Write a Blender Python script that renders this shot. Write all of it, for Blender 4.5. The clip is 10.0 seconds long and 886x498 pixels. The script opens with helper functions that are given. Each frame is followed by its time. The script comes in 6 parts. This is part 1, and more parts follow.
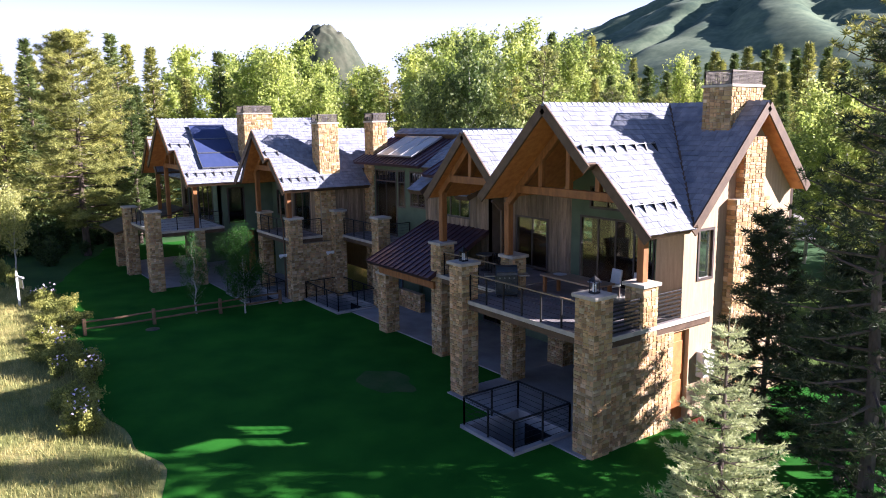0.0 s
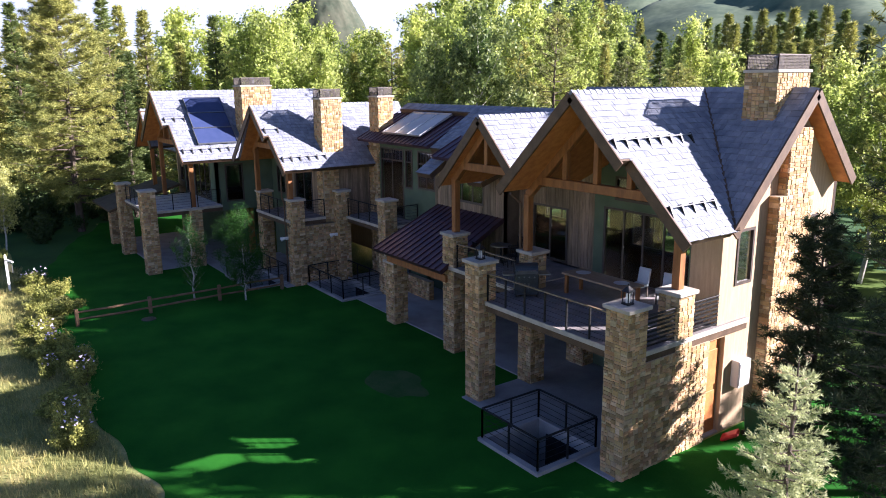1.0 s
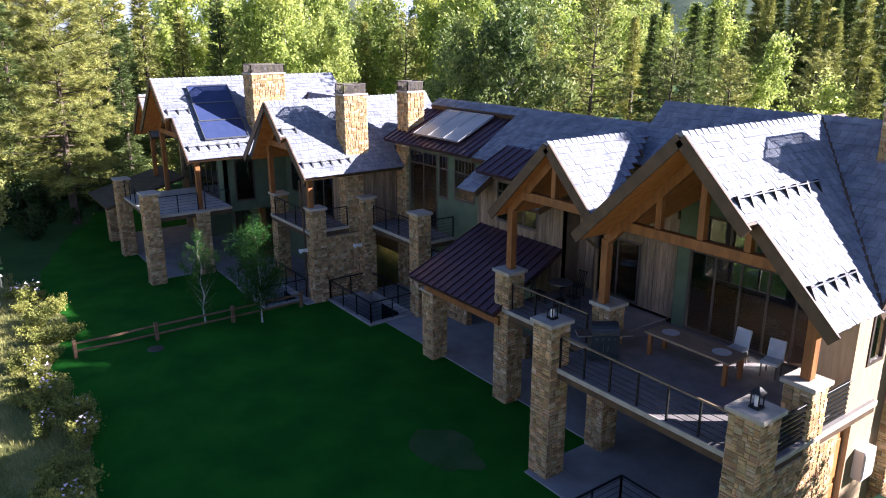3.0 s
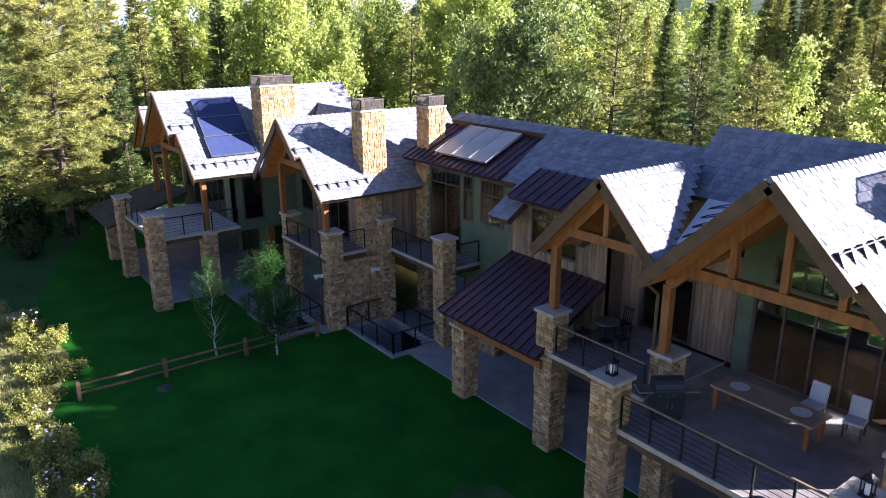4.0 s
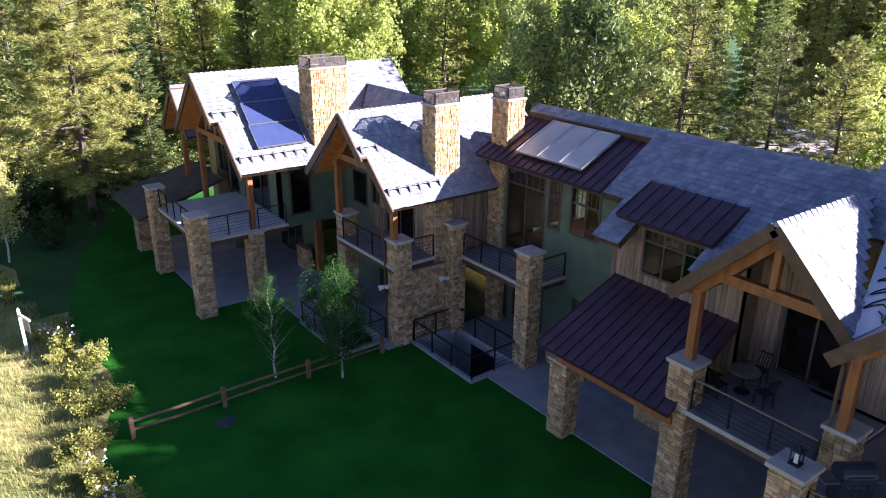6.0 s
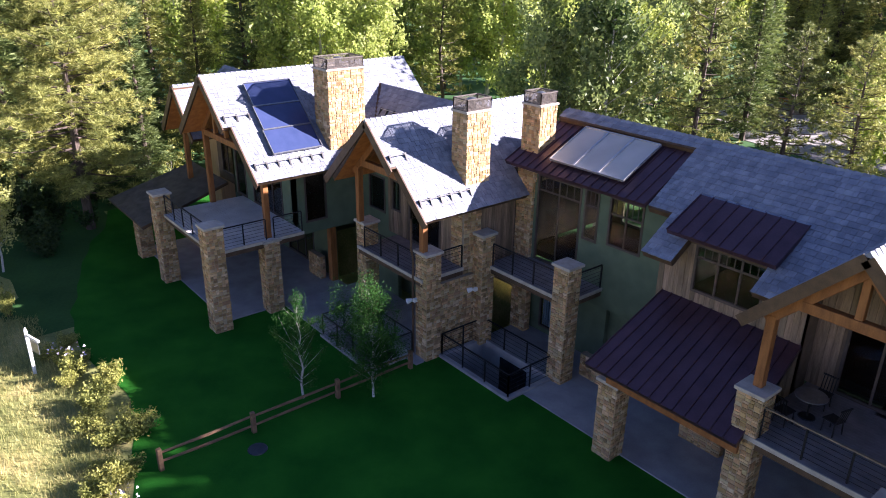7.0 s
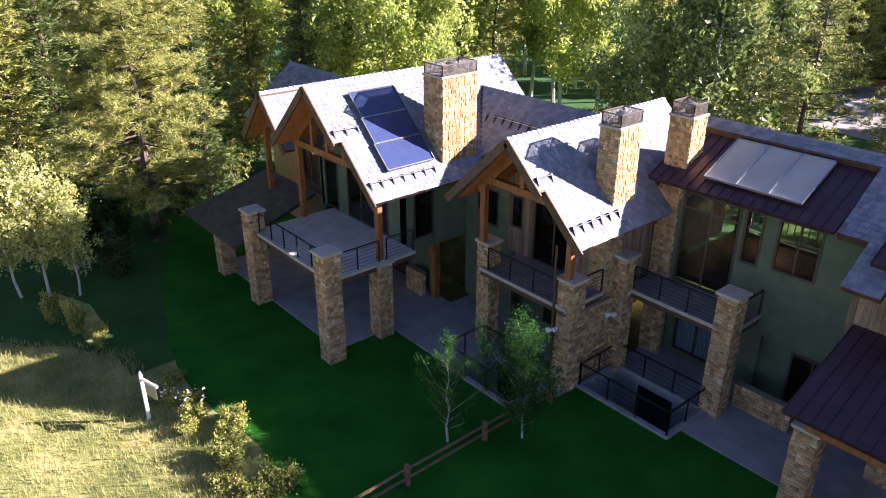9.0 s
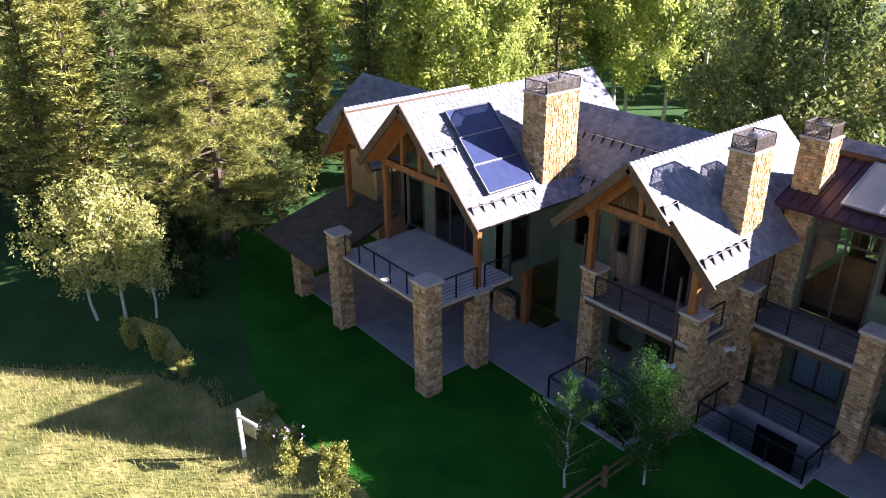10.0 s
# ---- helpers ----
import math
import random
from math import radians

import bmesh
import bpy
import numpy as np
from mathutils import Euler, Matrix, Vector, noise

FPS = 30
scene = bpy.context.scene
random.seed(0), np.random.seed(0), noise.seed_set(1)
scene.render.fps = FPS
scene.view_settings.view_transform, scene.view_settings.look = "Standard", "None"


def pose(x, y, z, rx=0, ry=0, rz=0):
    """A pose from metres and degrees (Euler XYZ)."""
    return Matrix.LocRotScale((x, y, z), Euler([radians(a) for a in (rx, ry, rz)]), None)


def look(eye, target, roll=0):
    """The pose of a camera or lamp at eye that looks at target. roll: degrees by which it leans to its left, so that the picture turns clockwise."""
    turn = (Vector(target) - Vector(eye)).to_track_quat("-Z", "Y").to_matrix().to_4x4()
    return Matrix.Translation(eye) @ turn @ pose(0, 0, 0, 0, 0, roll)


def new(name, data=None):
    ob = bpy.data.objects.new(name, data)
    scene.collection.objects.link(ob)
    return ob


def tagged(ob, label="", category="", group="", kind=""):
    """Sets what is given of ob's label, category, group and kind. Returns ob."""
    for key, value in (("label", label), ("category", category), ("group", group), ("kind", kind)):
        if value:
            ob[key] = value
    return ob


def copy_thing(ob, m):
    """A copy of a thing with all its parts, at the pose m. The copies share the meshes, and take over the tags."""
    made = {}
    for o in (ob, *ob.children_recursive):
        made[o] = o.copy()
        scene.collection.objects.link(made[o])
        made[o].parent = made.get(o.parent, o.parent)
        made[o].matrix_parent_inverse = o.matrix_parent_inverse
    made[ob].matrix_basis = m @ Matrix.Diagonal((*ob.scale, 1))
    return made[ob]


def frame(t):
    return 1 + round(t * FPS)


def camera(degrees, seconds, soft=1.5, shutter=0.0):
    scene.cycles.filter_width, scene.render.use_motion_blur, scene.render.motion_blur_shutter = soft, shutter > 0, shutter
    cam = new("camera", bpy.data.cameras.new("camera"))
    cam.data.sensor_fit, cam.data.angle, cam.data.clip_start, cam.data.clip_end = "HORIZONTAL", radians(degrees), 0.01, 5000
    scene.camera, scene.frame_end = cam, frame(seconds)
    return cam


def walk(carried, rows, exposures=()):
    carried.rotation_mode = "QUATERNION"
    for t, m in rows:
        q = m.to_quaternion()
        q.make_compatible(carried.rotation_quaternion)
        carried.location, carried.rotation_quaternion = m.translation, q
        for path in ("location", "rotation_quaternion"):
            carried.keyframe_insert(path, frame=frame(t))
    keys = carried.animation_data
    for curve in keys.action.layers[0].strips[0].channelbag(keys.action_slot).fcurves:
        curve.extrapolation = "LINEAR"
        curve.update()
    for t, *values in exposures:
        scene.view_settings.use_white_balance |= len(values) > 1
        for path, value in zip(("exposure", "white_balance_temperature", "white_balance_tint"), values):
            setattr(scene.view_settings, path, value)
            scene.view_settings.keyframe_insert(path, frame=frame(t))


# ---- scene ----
cam = camera(62.6, 10.0, soft=0.95)
PATH = [
    (0, (14.883, -16.188, 10.309), (13.277, -15.046, 9.967), -0.7),
    (0.5, (13.873, -15.77, 10.762), (12.274, -14.631, 10.377), -0.7),
    (1, (12.788, -15.383, 11.271), (11.202, -14.253, 10.82), -0.6),
    (1.5, (11.652, -15.07, 11.741), (10.074, -13.955, 11.224), -0.4),
    (2, (10.47, -14.812, 12.249), (8.9, -13.704, 11.694), 0.0),
    (2.5, (9.19, -14.582, 12.763), (7.628, -13.468, 12.2), 0.1),
    (4, (5.001, -14.11, 14.165), (3.462, -12.977, 13.576), -0.3),
    (4.5, (3.637, -14.108, 14.541), (2.097, -12.99, 13.926), 0.1),
    (5, (2.275, -14.172, 14.926), (0.736, -13.072, 14.276), -0.1),
    (5.5, (0.914, -14.338, 15.311), (-0.605, -13.24, 14.615), -0.0),
    (7, (-3.153, -15.664, 16.367), (-4.581, -14.493, 15.599), 0.8),
    (7.5, (-4.505, -16.285, 16.674), (-5.905, -15.113, 15.857), 0.6),
    (8, (-5.967, -16.94, 17.011), (-7.345, -15.767, 16.161), 0.5),
    (8.5, (-7.545, -17.628, 17.235), (-8.919, -16.449, 16.384), 0.3),
    (9, (-9.232, -18.313, 17.454), (-10.614, -17.139, 16.61), 0.1),
    (9.5, (-10.983, -18.946, 17.642), (-12.382, -17.793, 16.798), -0.2),
    (10, (-12.777, -19.522, 17.792), (-14.197, -18.396, 16.946), -0.5),
]
walk(cam, [(t, look(eye, target, roll)) for t, eye, target, roll in PATH], exposures=((0, 2.24, 5300, 31), (2.5, 2.24, 5240, 27), (5, 2.52, 5240, 32), (7, 2.5, 5340, 34), (10, 2.42, 5560, 32)))

# ---- light ----
SUN = Vector((1.31, 1.8, 1.0)).normalized()
world = bpy.data.worlds.new("sky")
scene.world = world
world.use_nodes = True
wn = world.node_tree.nodes
sky = wn.new("ShaderNodeTexSky")
sky.sky_type = "NISHITA"
sky.sun_disc = False
sky.sun_elevation = math.asin(SUN.z)
sky.sun_rotation = math.atan2(SUN.x, SUN.y)
sky.dust_density = 1.0
sky.ozone_density = 3.0
wn["Background"].inputs["Strength"].default_value = 0.026
world.node_tree.links.new(sky.outputs[0], wn["Background"].inputs[0])
sun = new("sun", bpy.data.lights.new("sun", "SUN"))
sun.data.energy = 5.0
sun.data.angle = radians(0.55)
sun.data.color = (1.0, 0.86, 0.64)
sun.matrix_world = look(SUN * 60, (0, 0, 0))


# ---- materials ----
def mat(name, a, b, scale=3.0, rough=0.8, bump=0.15, fine=40.0, metal=0.0, piece=0.0, island=0.0,
        stretch=(1, 1, 1), stain=None, spec=0.4, translucent=0.0, hues=0.03, palette=()):
    """Two colours mixed by coarse and fine noise at real size; piece and island vary brightness by object or by mesh island."""
    m = bpy.data.materials.new(name)
    m.use_nodes = True
    n, l = m.node_tree.nodes, m.node_tree.links
    bsdf = n["Principled BSDF"]
    tc = n.new("ShaderNodeTexCoord")
    geo = n.new("ShaderNodeNewGeometry")
    mp = n.new("ShaderNodeMapping")
    mp.inputs["Scale"].default_value = stretch
    l.new(geo.outputs["Position"], mp.inputs[0])
    coarse, small = n.new("ShaderNodeTexNoise"), n.new("ShaderNodeTexNoise")
    coarse.inputs["Scale"].default_value, small.inputs["Scale"].default_value = scale, fine
    coarse.inputs["Detail"].default_value, small.inputs["Detail"].default_value = 5, 3
    for t in (coarse, small):
        l.new(mp.outputs[0], t.inputs["Vector"])
    add = n.new("ShaderNodeMath")
    add.operation = "MULTIPLY_ADD"
    l.new(small.outputs["Fac"], add.inputs[0])
    add.inputs[1].default_value = 0.45
    l.new(coarse.outputs["Fac"], add.inputs[2])
    ramp = n.new("ShaderNodeValToRGB")
    ramp.color_ramp.elements[0].position, ramp.color_ramp.elements[1].position = 0.5, 0.95
    ramp.color_ramp.elements[0].color, ramp.color_ramp.elements[1].color = (*a, 1), (*b, 1)
    if stain:
        e = ramp.color_ramp.elements.new(0.74)
        e.color = (*stain, 1)
    l.new(add.outputs[0], ramp.inputs[0])
    out = ramp.outputs[0]
    if palette:
        kinds = n.new("ShaderNodeValToRGB")
        kinds.color_ramp.interpolation = "CONSTANT"
        while len(kinds.color_ramp.elements) < len(palette):
            kinds.color_ramp.elements.new(0.5)
        for k, c in enumerate(palette):
            kinds.color_ramp.elements[k].position = k / len(palette)
            kinds.color_ramp.elements[k].color = (*c, 1)
        mixer = n.new("ShaderNodeMath")
        mixer.operation = "MULTIPLY"
        l.new(n.new("ShaderNodeObjectInfo").outputs["Random"] if piece else geo.outputs["Random Per Island"], mixer.inputs[0])
        mixer.inputs[1].default_value = 7.31
        turn = n.new("ShaderNodeMath")
        turn.operation = "FRACT"
        l.new(mixer.outputs[0], turn.inputs[0])
        l.new(turn.outputs[0], kinds.inputs[0])
        both = n.new("ShaderNodeMix")
        both.data_type, both.blend_type = "RGBA", "MULTIPLY"
        both.inputs[0].default_value = 1.0
        l.new(out, both.inputs[6])
        l.new(kinds.outputs[0], both.inputs[7])
        out = both.outputs[2]
    for amount, src in ((piece, "obj"), (island, "isl")):
        if amount:
            if src == "obj":
                rnd = n.new("ShaderNodeObjectInfo").outputs["Random"]
            else:
                rnd = geo.outputs["Random Per Island"]
            rng = n.new("ShaderNodeMapRange")
            rng.inputs["To Min"].default_value, rng.inputs["To Max"].default_value = 1 - amount, 1 + amount
            l.new(rnd, rng.inputs["Value"])
            hsv = n.new("ShaderNodeHueSaturation")
            l.new(rng.outputs[0], hsv.inputs["Value"])
            hue = n.new("ShaderNodeMapRange")
            hue.inputs["To Min"].default_value, hue.inputs["To Max"].default_value = 0.5 + hues * amount, 0.5 - hues * amount
            l.new(rnd, hue.inputs["Value"])
            l.new(hue.outputs[0], hsv.inputs["Hue"])
            l.new(out, hsv.inputs["Color"])
            out = hsv.outputs[0]
    l.new(out, bsdf.inputs["Base Color"])
    bsdf.inputs["Roughness"].default_value = rough
    bsdf.inputs["Metallic"].default_value = metal
    bsdf.inputs["Specular IOR Level"].default_value = spec
    if bump:
        bp = n.new("ShaderNodeBump")
        bp.inputs["Strength"].default_value = bump
        bp.inputs["Distance"].default_value = 0.02
        l.new(add.outputs[0], bp.inputs["Height"])
        l.new(bp.outputs[0], bsdf.inputs["Normal"])
    if translucent:
        tr = n.new("ShaderNodeBsdfTranslucent")
        l.new(out, tr.inputs["Color"])
        mx = n.new("ShaderNodeMixShader")
        mx.inputs[0].default_value = translucent
        l.new(bsdf.outputs[0], mx.inputs[1])
        l.new(tr.outputs[0], mx.inputs[2])
        l.new(mx.outputs[0], n["Material Output"].inputs["Surface"])
    return m


# the house's shade is put into this deep lawn green
M_LAWN = mat("shade_green_lawn", (0.008, 0.084, 0.006), (0.025, 0.148, 0.011), 0.5, 0.95, 0.5, 30, spec=0.1)
M_MEADOW = mat("dry_meadow", (0.13, 0.15, 0.042), (0.40, 0.35, 0.14), 0.6, 0.95, 0.6, 9, stain=(0.22, 0.24, 0.07))
M_SHINGLE = mat("weathered_shingle", (0.145, 0.162, 0.21), (0.265, 0.282, 0.33), 2.5, 0.75, 0.3, 30, island=0.17)
M_SHINGLE_P = mat("weathered_shingle_piece", (0.145, 0.162, 0.21), (0.265, 0.282, 0.33), 2.5, 0.75, 0.3, 30, piece=0.17)
STONES = ((0.355, 0.237, 0.116), (0.576, 0.391, 0.183), (0.47, 0.3, 0.133), (0.662, 0.482, 0.249), (0.509, 0.382, 0.224), (0.605, 0.41, 0.183), (0.682, 0.546, 0.34), (0.413, 0.282, 0.149), (0.595, 0.428, 0.224))
M_STONE = mat("ledge_stone", (0.62, 0.58, 0.54), (1.0, 1.0, 0.98), 3.2, 0.9, 0.4, 26, island=0.2, hues=0.07, palette=STONES)
M_STONE_P = mat("ledge_stone_piece", (0.62, 0.58, 0.54), (1.0, 1.0, 0.98), 3.2, 0.9, 0.4, 26, piece=0.2, hues=0.07, palette=STONES)
M_MORTAR = mat("mortar", (0.27, 0.21, 0.14), (0.40, 0.33, 0.23), 6, 0.95, 0.3)
M_CAP = mat("sandstone_cap", (0.36, 0.32, 0.26), (0.5, 0.46, 0.38), 3, 0.85, 0.2, 30)
M_CONC = mat("patio_concrete", (0.26, 0.25, 0.25), (0.38, 0.37, 0.36), 1.2, 0.85, 0.15, 25)
M_TIMBER = mat("stained_timber", (0.17, 0.066, 0.018), (0.33, 0.14, 0.038), 2, 0.6, 0.25, 25, stretch=(3, 3, 0.6))
M_SOFFIT = mat("cedar_soffit", (0.36, 0.13, 0.035), (0.55, 0.23, 0.06), 2, 0.6, 0.2, 18, stretch=(2, 2, 2))
M_FASCIA = mat("dark_fascia", (0.06, 0.036, 0.02), (0.12, 0.075, 0.042), 3, 0.6, 0.15)
M_PLANK = mat("barn_plank", (0.14, 0.10, 0.065), (0.30, 0.22, 0.14), 3, 0.85, 0.35, 18, stretch=(4, 4, 0.4), piece=0.3)
M_STUCCO = mat("sage_stucco", (0.085, 0.12, 0.075), (0.12, 0.16, 0.10), 1.5, 0.95, 0.2, 80)
M_FRAME = mat("bronze_window_frame", (0.045, 0.035, 0.03), (0.08, 0.06, 0.05), 5, 0.5, 0.05)
M_METALROOF = mat("bronze_standing_seam", (0.075, 0.042, 0.052), (0.12, 0.068, 0.082), 1.5, 0.36, 0.05, 15, metal=0.55)
M_BLACK = mat("black_iron", (0.012, 0.012, 0.013), (0.03, 0.03, 0.03), 8, 0.5, 0.05, metal=0.4)
M_PALEDECK = mat("pale_terrace_boards", (0.42, 0.41, 0.40), (0.58, 0.57, 0.55), 1.4, 0.6, 0.15, 18)
M_DECK = mat("deck_boards", (0.15, 0.14, 0.14), (0.25, 0.23, 0.23), 2, 0.7, 0.2, 25)
# indoor dimness is put into these near-black wall and floor colours
M_INT = mat("dim_interior_timber", (0.026, 0.015, 0.008), (0.045, 0.026, 0.013), 2, 0.9, 0.1)
M_FLOOR = mat("dim_interior_floor", (0.025, 0.014, 0.008), (0.042, 0.024, 0.013), 2, 0.95, 0.1, spec=0.03)
M_MEMB = mat("white_membrane", (0.55, 0.56, 0.58), (0.66, 0.67, 0.68), 1, 0.7, 0.1)
M_PV = mat("collector_glass_blue", (0.033, 0.048, 0.12), (0.045, 0.06, 0.145), 2, 0.16, 0.0)
M_COLL = mat("collector_glass_grey", (0.42, 0.40, 0.36), (0.5, 0.48, 0.44), 1, 0.22, 0.0)
M_ALU = mat("aluminium", (0.5, 0.5, 0.5), (0.6, 0.6, 0.6), 4, 0.4, 0.05, metal=0.8)
M_STEEL = mat("dull_steel", (0.2, 0.21, 0.22), (0.3, 0.31, 0.32), 5, 0.35, 0.05, metal=0.8)
M_SHROUD = mat("chimney_shroud", (0.09, 0.08, 0.07), (0.15, 0.13, 0.11), 4, 0.6, 0.1, metal=0.3)
M_WHITE = mat("white_paint", (0.72, 0.72, 0.70), (0.82, 0.82, 0.80), 6, 0.6, 0.1)
M_BARK = mat("bark", (0.06, 0.045, 0.035), (0.14, 0.11, 0.09), 4, 0.95, 0.6, 20, stretch=(1, 1, 0.3))
M_ASPENBARK = mat("aspen_bark", (0.38, 0.37, 0.32), (0.62, 0.60, 0.54), 3, 0.9, 0.3, 12, stretch=(1, 1, 3))
M_ASPEN = mat("aspen_leaves", (0.24, 0.33, 0.06), (0.58, 0.63, 0.18), 0.25, 0.5, 0.0, 3, island=0.4, piece=0.25, translucent=0.6)
M_PINE = mat("pine_needles", (0.17, 0.20, 0.04), (0.46, 0.46, 0.12), 0.3, 0.6, 0.0, 4, island=0.5, piece=0.15, translucent=0.25)
M_SPRUCE = mat("blue_spruce_needles", (0.34, 0.38, 0.19), (0.62, 0.65, 0.35), 0.6, 0.6, 0.0, 6, island=0.3, translucent=0.35)
M_SHADEPINE = mat("shade_dark_pine_needles", (0.028, 0.05, 0.02), (0.08, 0.10, 0.04), 0.3, 0.7, 0.0, 4, island=0.4, piece=0.25, translucent=0.25)
M_SHRUB = mat("shrub_leaves", (0.19, 0.22, 0.045), (0.40, 0.40, 0.09), 0.8, 0.7, 0.0, 6, island=0.4, translucent=0.3)
M_BACKLAWN = mat("sunlit_tint_back_lawn", (0.06, 0.11, 0.02), (0.14, 0.19, 0.045), 0.4, 0.95, 0.4, 14, spec=0.1)
M_WOODS = mat("shade_dark_woodland_grass", (0.010, 0.058, 0.007), (0.03, 0.10, 0.015), 0.35, 0.95, 0.5, 6)
M_ROCK = mat("knoll_rock", (0.035, 0.05, 0.03), (0.085, 0.09, 0.06), 0.05, 1.0, 0.0, 0.4)
M_UNDER = mat("shade_dark_undergrowth", (0.025, 0.055, 0.015), (0.07, 0.11, 0.03), 0.8, 0.7, 0.0, 6, island=0.4, translucent=0.3)
M_WORN = mat("worn_turf", (0.02, 0.085, 0.014), (0.085, 0.12, 0.045), 0.7, 0.95, 0.5, 20, spec=0.1)
M_HILL = mat("hill_scrub", (0.035, 0.075, 0.05), (0.17, 0.225, 0.135), 0.012, 1.0, 0.0, 0.09, stain=(0.10, 0.15, 0.09))


def glass_mat(name, tint, rough=0.02):
    m = bpy.data.materials.new(name)
    m.use_nodes = True
    b = m.node_tree.nodes["Principled BSDF"]
    b.inputs["Base Color"].default_value = (*tint, 1)
    b.inputs["Transmission Weight"].default_value = 1.0
    b.inputs["Roughness"].default_value = rough
    b.inputs["IOR"].default_value = 1.45
    return m


M_GLASS = glass_mat("window_glass", (0.75, 0.8, 0.78))


# ---- mesh helpers ----
def spot(ob):
    p = Vector((0, 0, 0))
    while ob is not None:
        p += ob.location
        ob = ob.parent
    return p


def part(name, bm, material, parent=None, label=""):
    """One mesh object under a thing or a part; bm is in world metres, and is freed."""
    me = bpy.data.meshes.new(name)
    if parent is not None:
        bmesh.ops.translate(bm, verts=bm.verts, vec=-spot(parent))
    bm.to_mesh(me)
    bm.free()
    for m in (material if isinstance(material, (list, tuple)) else [material]):
        me.materials.append(m)
    ob = new(name, me)
    ob.parent = parent
    if label:
        tagged(ob, label)
    return ob


def thing(name, base, label, category, group="", kind=""):
    ob = new(name)
    ob.location = base
    return tagged(ob, label, category, group, kind)


def box(bm, x0, x1, y0, y1, z0, z1, mi=0):
    v = [bm.verts.new(p) for p in ((x0, y0, z0), (x1, y0, z0), (x1, y1, z0), (x0, y1, z0),
                                   (x0, y0, z1), (x1, y0, z1), (x1, y1, z1), (x0, y1, z1))]
    for q in ((3, 2, 1, 0), (4, 5, 6, 7), (0, 1, 5, 4), (1, 2, 6, 5), (2, 3, 7, 6), (3, 0, 4, 7)):
        bm.faces.new([v[i] for i in q]).material_index = mi
    return v


def bevelled(bm, w=0.01, seg=1):
    bmesh.ops.bevel(bm, geom=list(bm.edges), offset=w, segments=seg, affect="EDGES", profile=0.5)
    return bm


def bar(bm, p, q, w, h, up=(0, 0, 1), mi=0):
    """A square bar from p to q, w wide and h high."""
    p, q = Vector(p), Vector(q)
    d = (q - p).normalized()
    u = Vector(up)
    if abs(d.dot(u)) > 0.98:
        u = Vector((0, 1, 0))
    s = d.cross(u).normalized() * (w / 2)
    t = s.cross(d).normalized() * (h / 2)
    v = [bm.verts.new(c + a * s + b * t) for c in (p, q) for a, b in ((-1, -1), (1, -1), (1, 1), (-1, 1))]
    for f in ((0, 1, 2, 3), (7, 6, 5, 4), (0, 4, 5, 1), (1, 5, 6, 2), (2, 6, 7, 3), (3, 7, 4, 0)):
        bm.faces.new([v[i] for i in f]).material_index = mi
    return v


def rod(bm, p, q, r0, r1=None, seg=6, mi=0):
    p, q = Vector(p), Vector(q)
    r1 = r0 if r1 is None else r1
    d = (q - p).normalized()
    s = d.orthogonal().normalized()
    t = d.cross(s)
    a = [bm.verts.new(p + r0 * (math.cos(k * math.tau / seg) * s + math.sin(k * math.tau / seg) * t)) for k in range(seg)]
    b = [bm.verts.new(q + r1 * (math.cos(k * math.tau / seg) * s + math.sin(k * math.tau / seg) * t)) for k in range(seg)]
    for k in range(seg):
        bm.faces.new((a[k], a[(k + 1) % seg], b[(k + 1) % seg], b[k])).material_index = mi
    bm.faces.new(list(reversed(a))).material_index = mi
    bm.faces.new(b).material_index = mi


def slab(bm, pts, thick, top=0, side=1, under=2):
    """A plate with the outline pts (counter-clockwise seen from above) and its top on them."""
    pts = [Vector(p) for p in pts]
    nrm = Vector((0, 0, 0))
    for i, p in enumerate(pts):
        q = pts[(i + 1) % len(pts)]
        nrm += Vector(((p.y - q.y) * (p.z + q.z), (p.z - q.z) * (p.x + q.x), (p.x - q.x) * (p.y + q.y)))
    nrm.normalize()
    if nrm.z < 0:
        pts.reverse()
        nrm = -nrm
    a = [bm.verts.new(p) for p in pts]
    b = [bm.verts.new(p - nrm * thick) for p in pts]
    bm.faces.new(a).material_index = top
    bm.faces.new(list(reversed(b))).material_index = under
    n = len(a)
    for i in range(n):
        bm.faces.new((b[i], b[(i + 1) % n], a[(i + 1) % n], a[i])).material_index = side
    return nrm


def spans(poly, v):
    """The stretches of u inside the outline poly at the height v."""
    xs = []
    for i, (u0, v0) in enumerate(poly):
        u1, v1 = poly[(i + 1) % len(poly)]
        if (v0 <= v) != (v1 <= v):
            xs.append(u0 + (v - v0) / (v1 - v0) * (u1 - u0))
    xs.sort()
    return list(zip(xs[::2], xs[1::2]))


rnd = random.Random(7)


# ---- glowing ring added to whiten the low sky as haze ----
M_HAZE = bpy.data.materials.new("glowing_haze_ring")
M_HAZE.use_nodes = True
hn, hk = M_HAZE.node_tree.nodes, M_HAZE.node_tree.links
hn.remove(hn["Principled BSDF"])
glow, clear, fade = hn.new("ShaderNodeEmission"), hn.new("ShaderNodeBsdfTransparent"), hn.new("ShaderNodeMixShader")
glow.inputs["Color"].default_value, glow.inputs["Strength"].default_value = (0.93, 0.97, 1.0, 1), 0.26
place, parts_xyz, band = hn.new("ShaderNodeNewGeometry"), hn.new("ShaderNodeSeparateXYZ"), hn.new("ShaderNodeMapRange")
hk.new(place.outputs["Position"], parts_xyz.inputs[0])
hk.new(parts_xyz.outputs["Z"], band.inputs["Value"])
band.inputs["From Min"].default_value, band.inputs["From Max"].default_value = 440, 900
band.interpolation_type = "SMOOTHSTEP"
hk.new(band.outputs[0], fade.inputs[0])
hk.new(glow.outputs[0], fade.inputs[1])
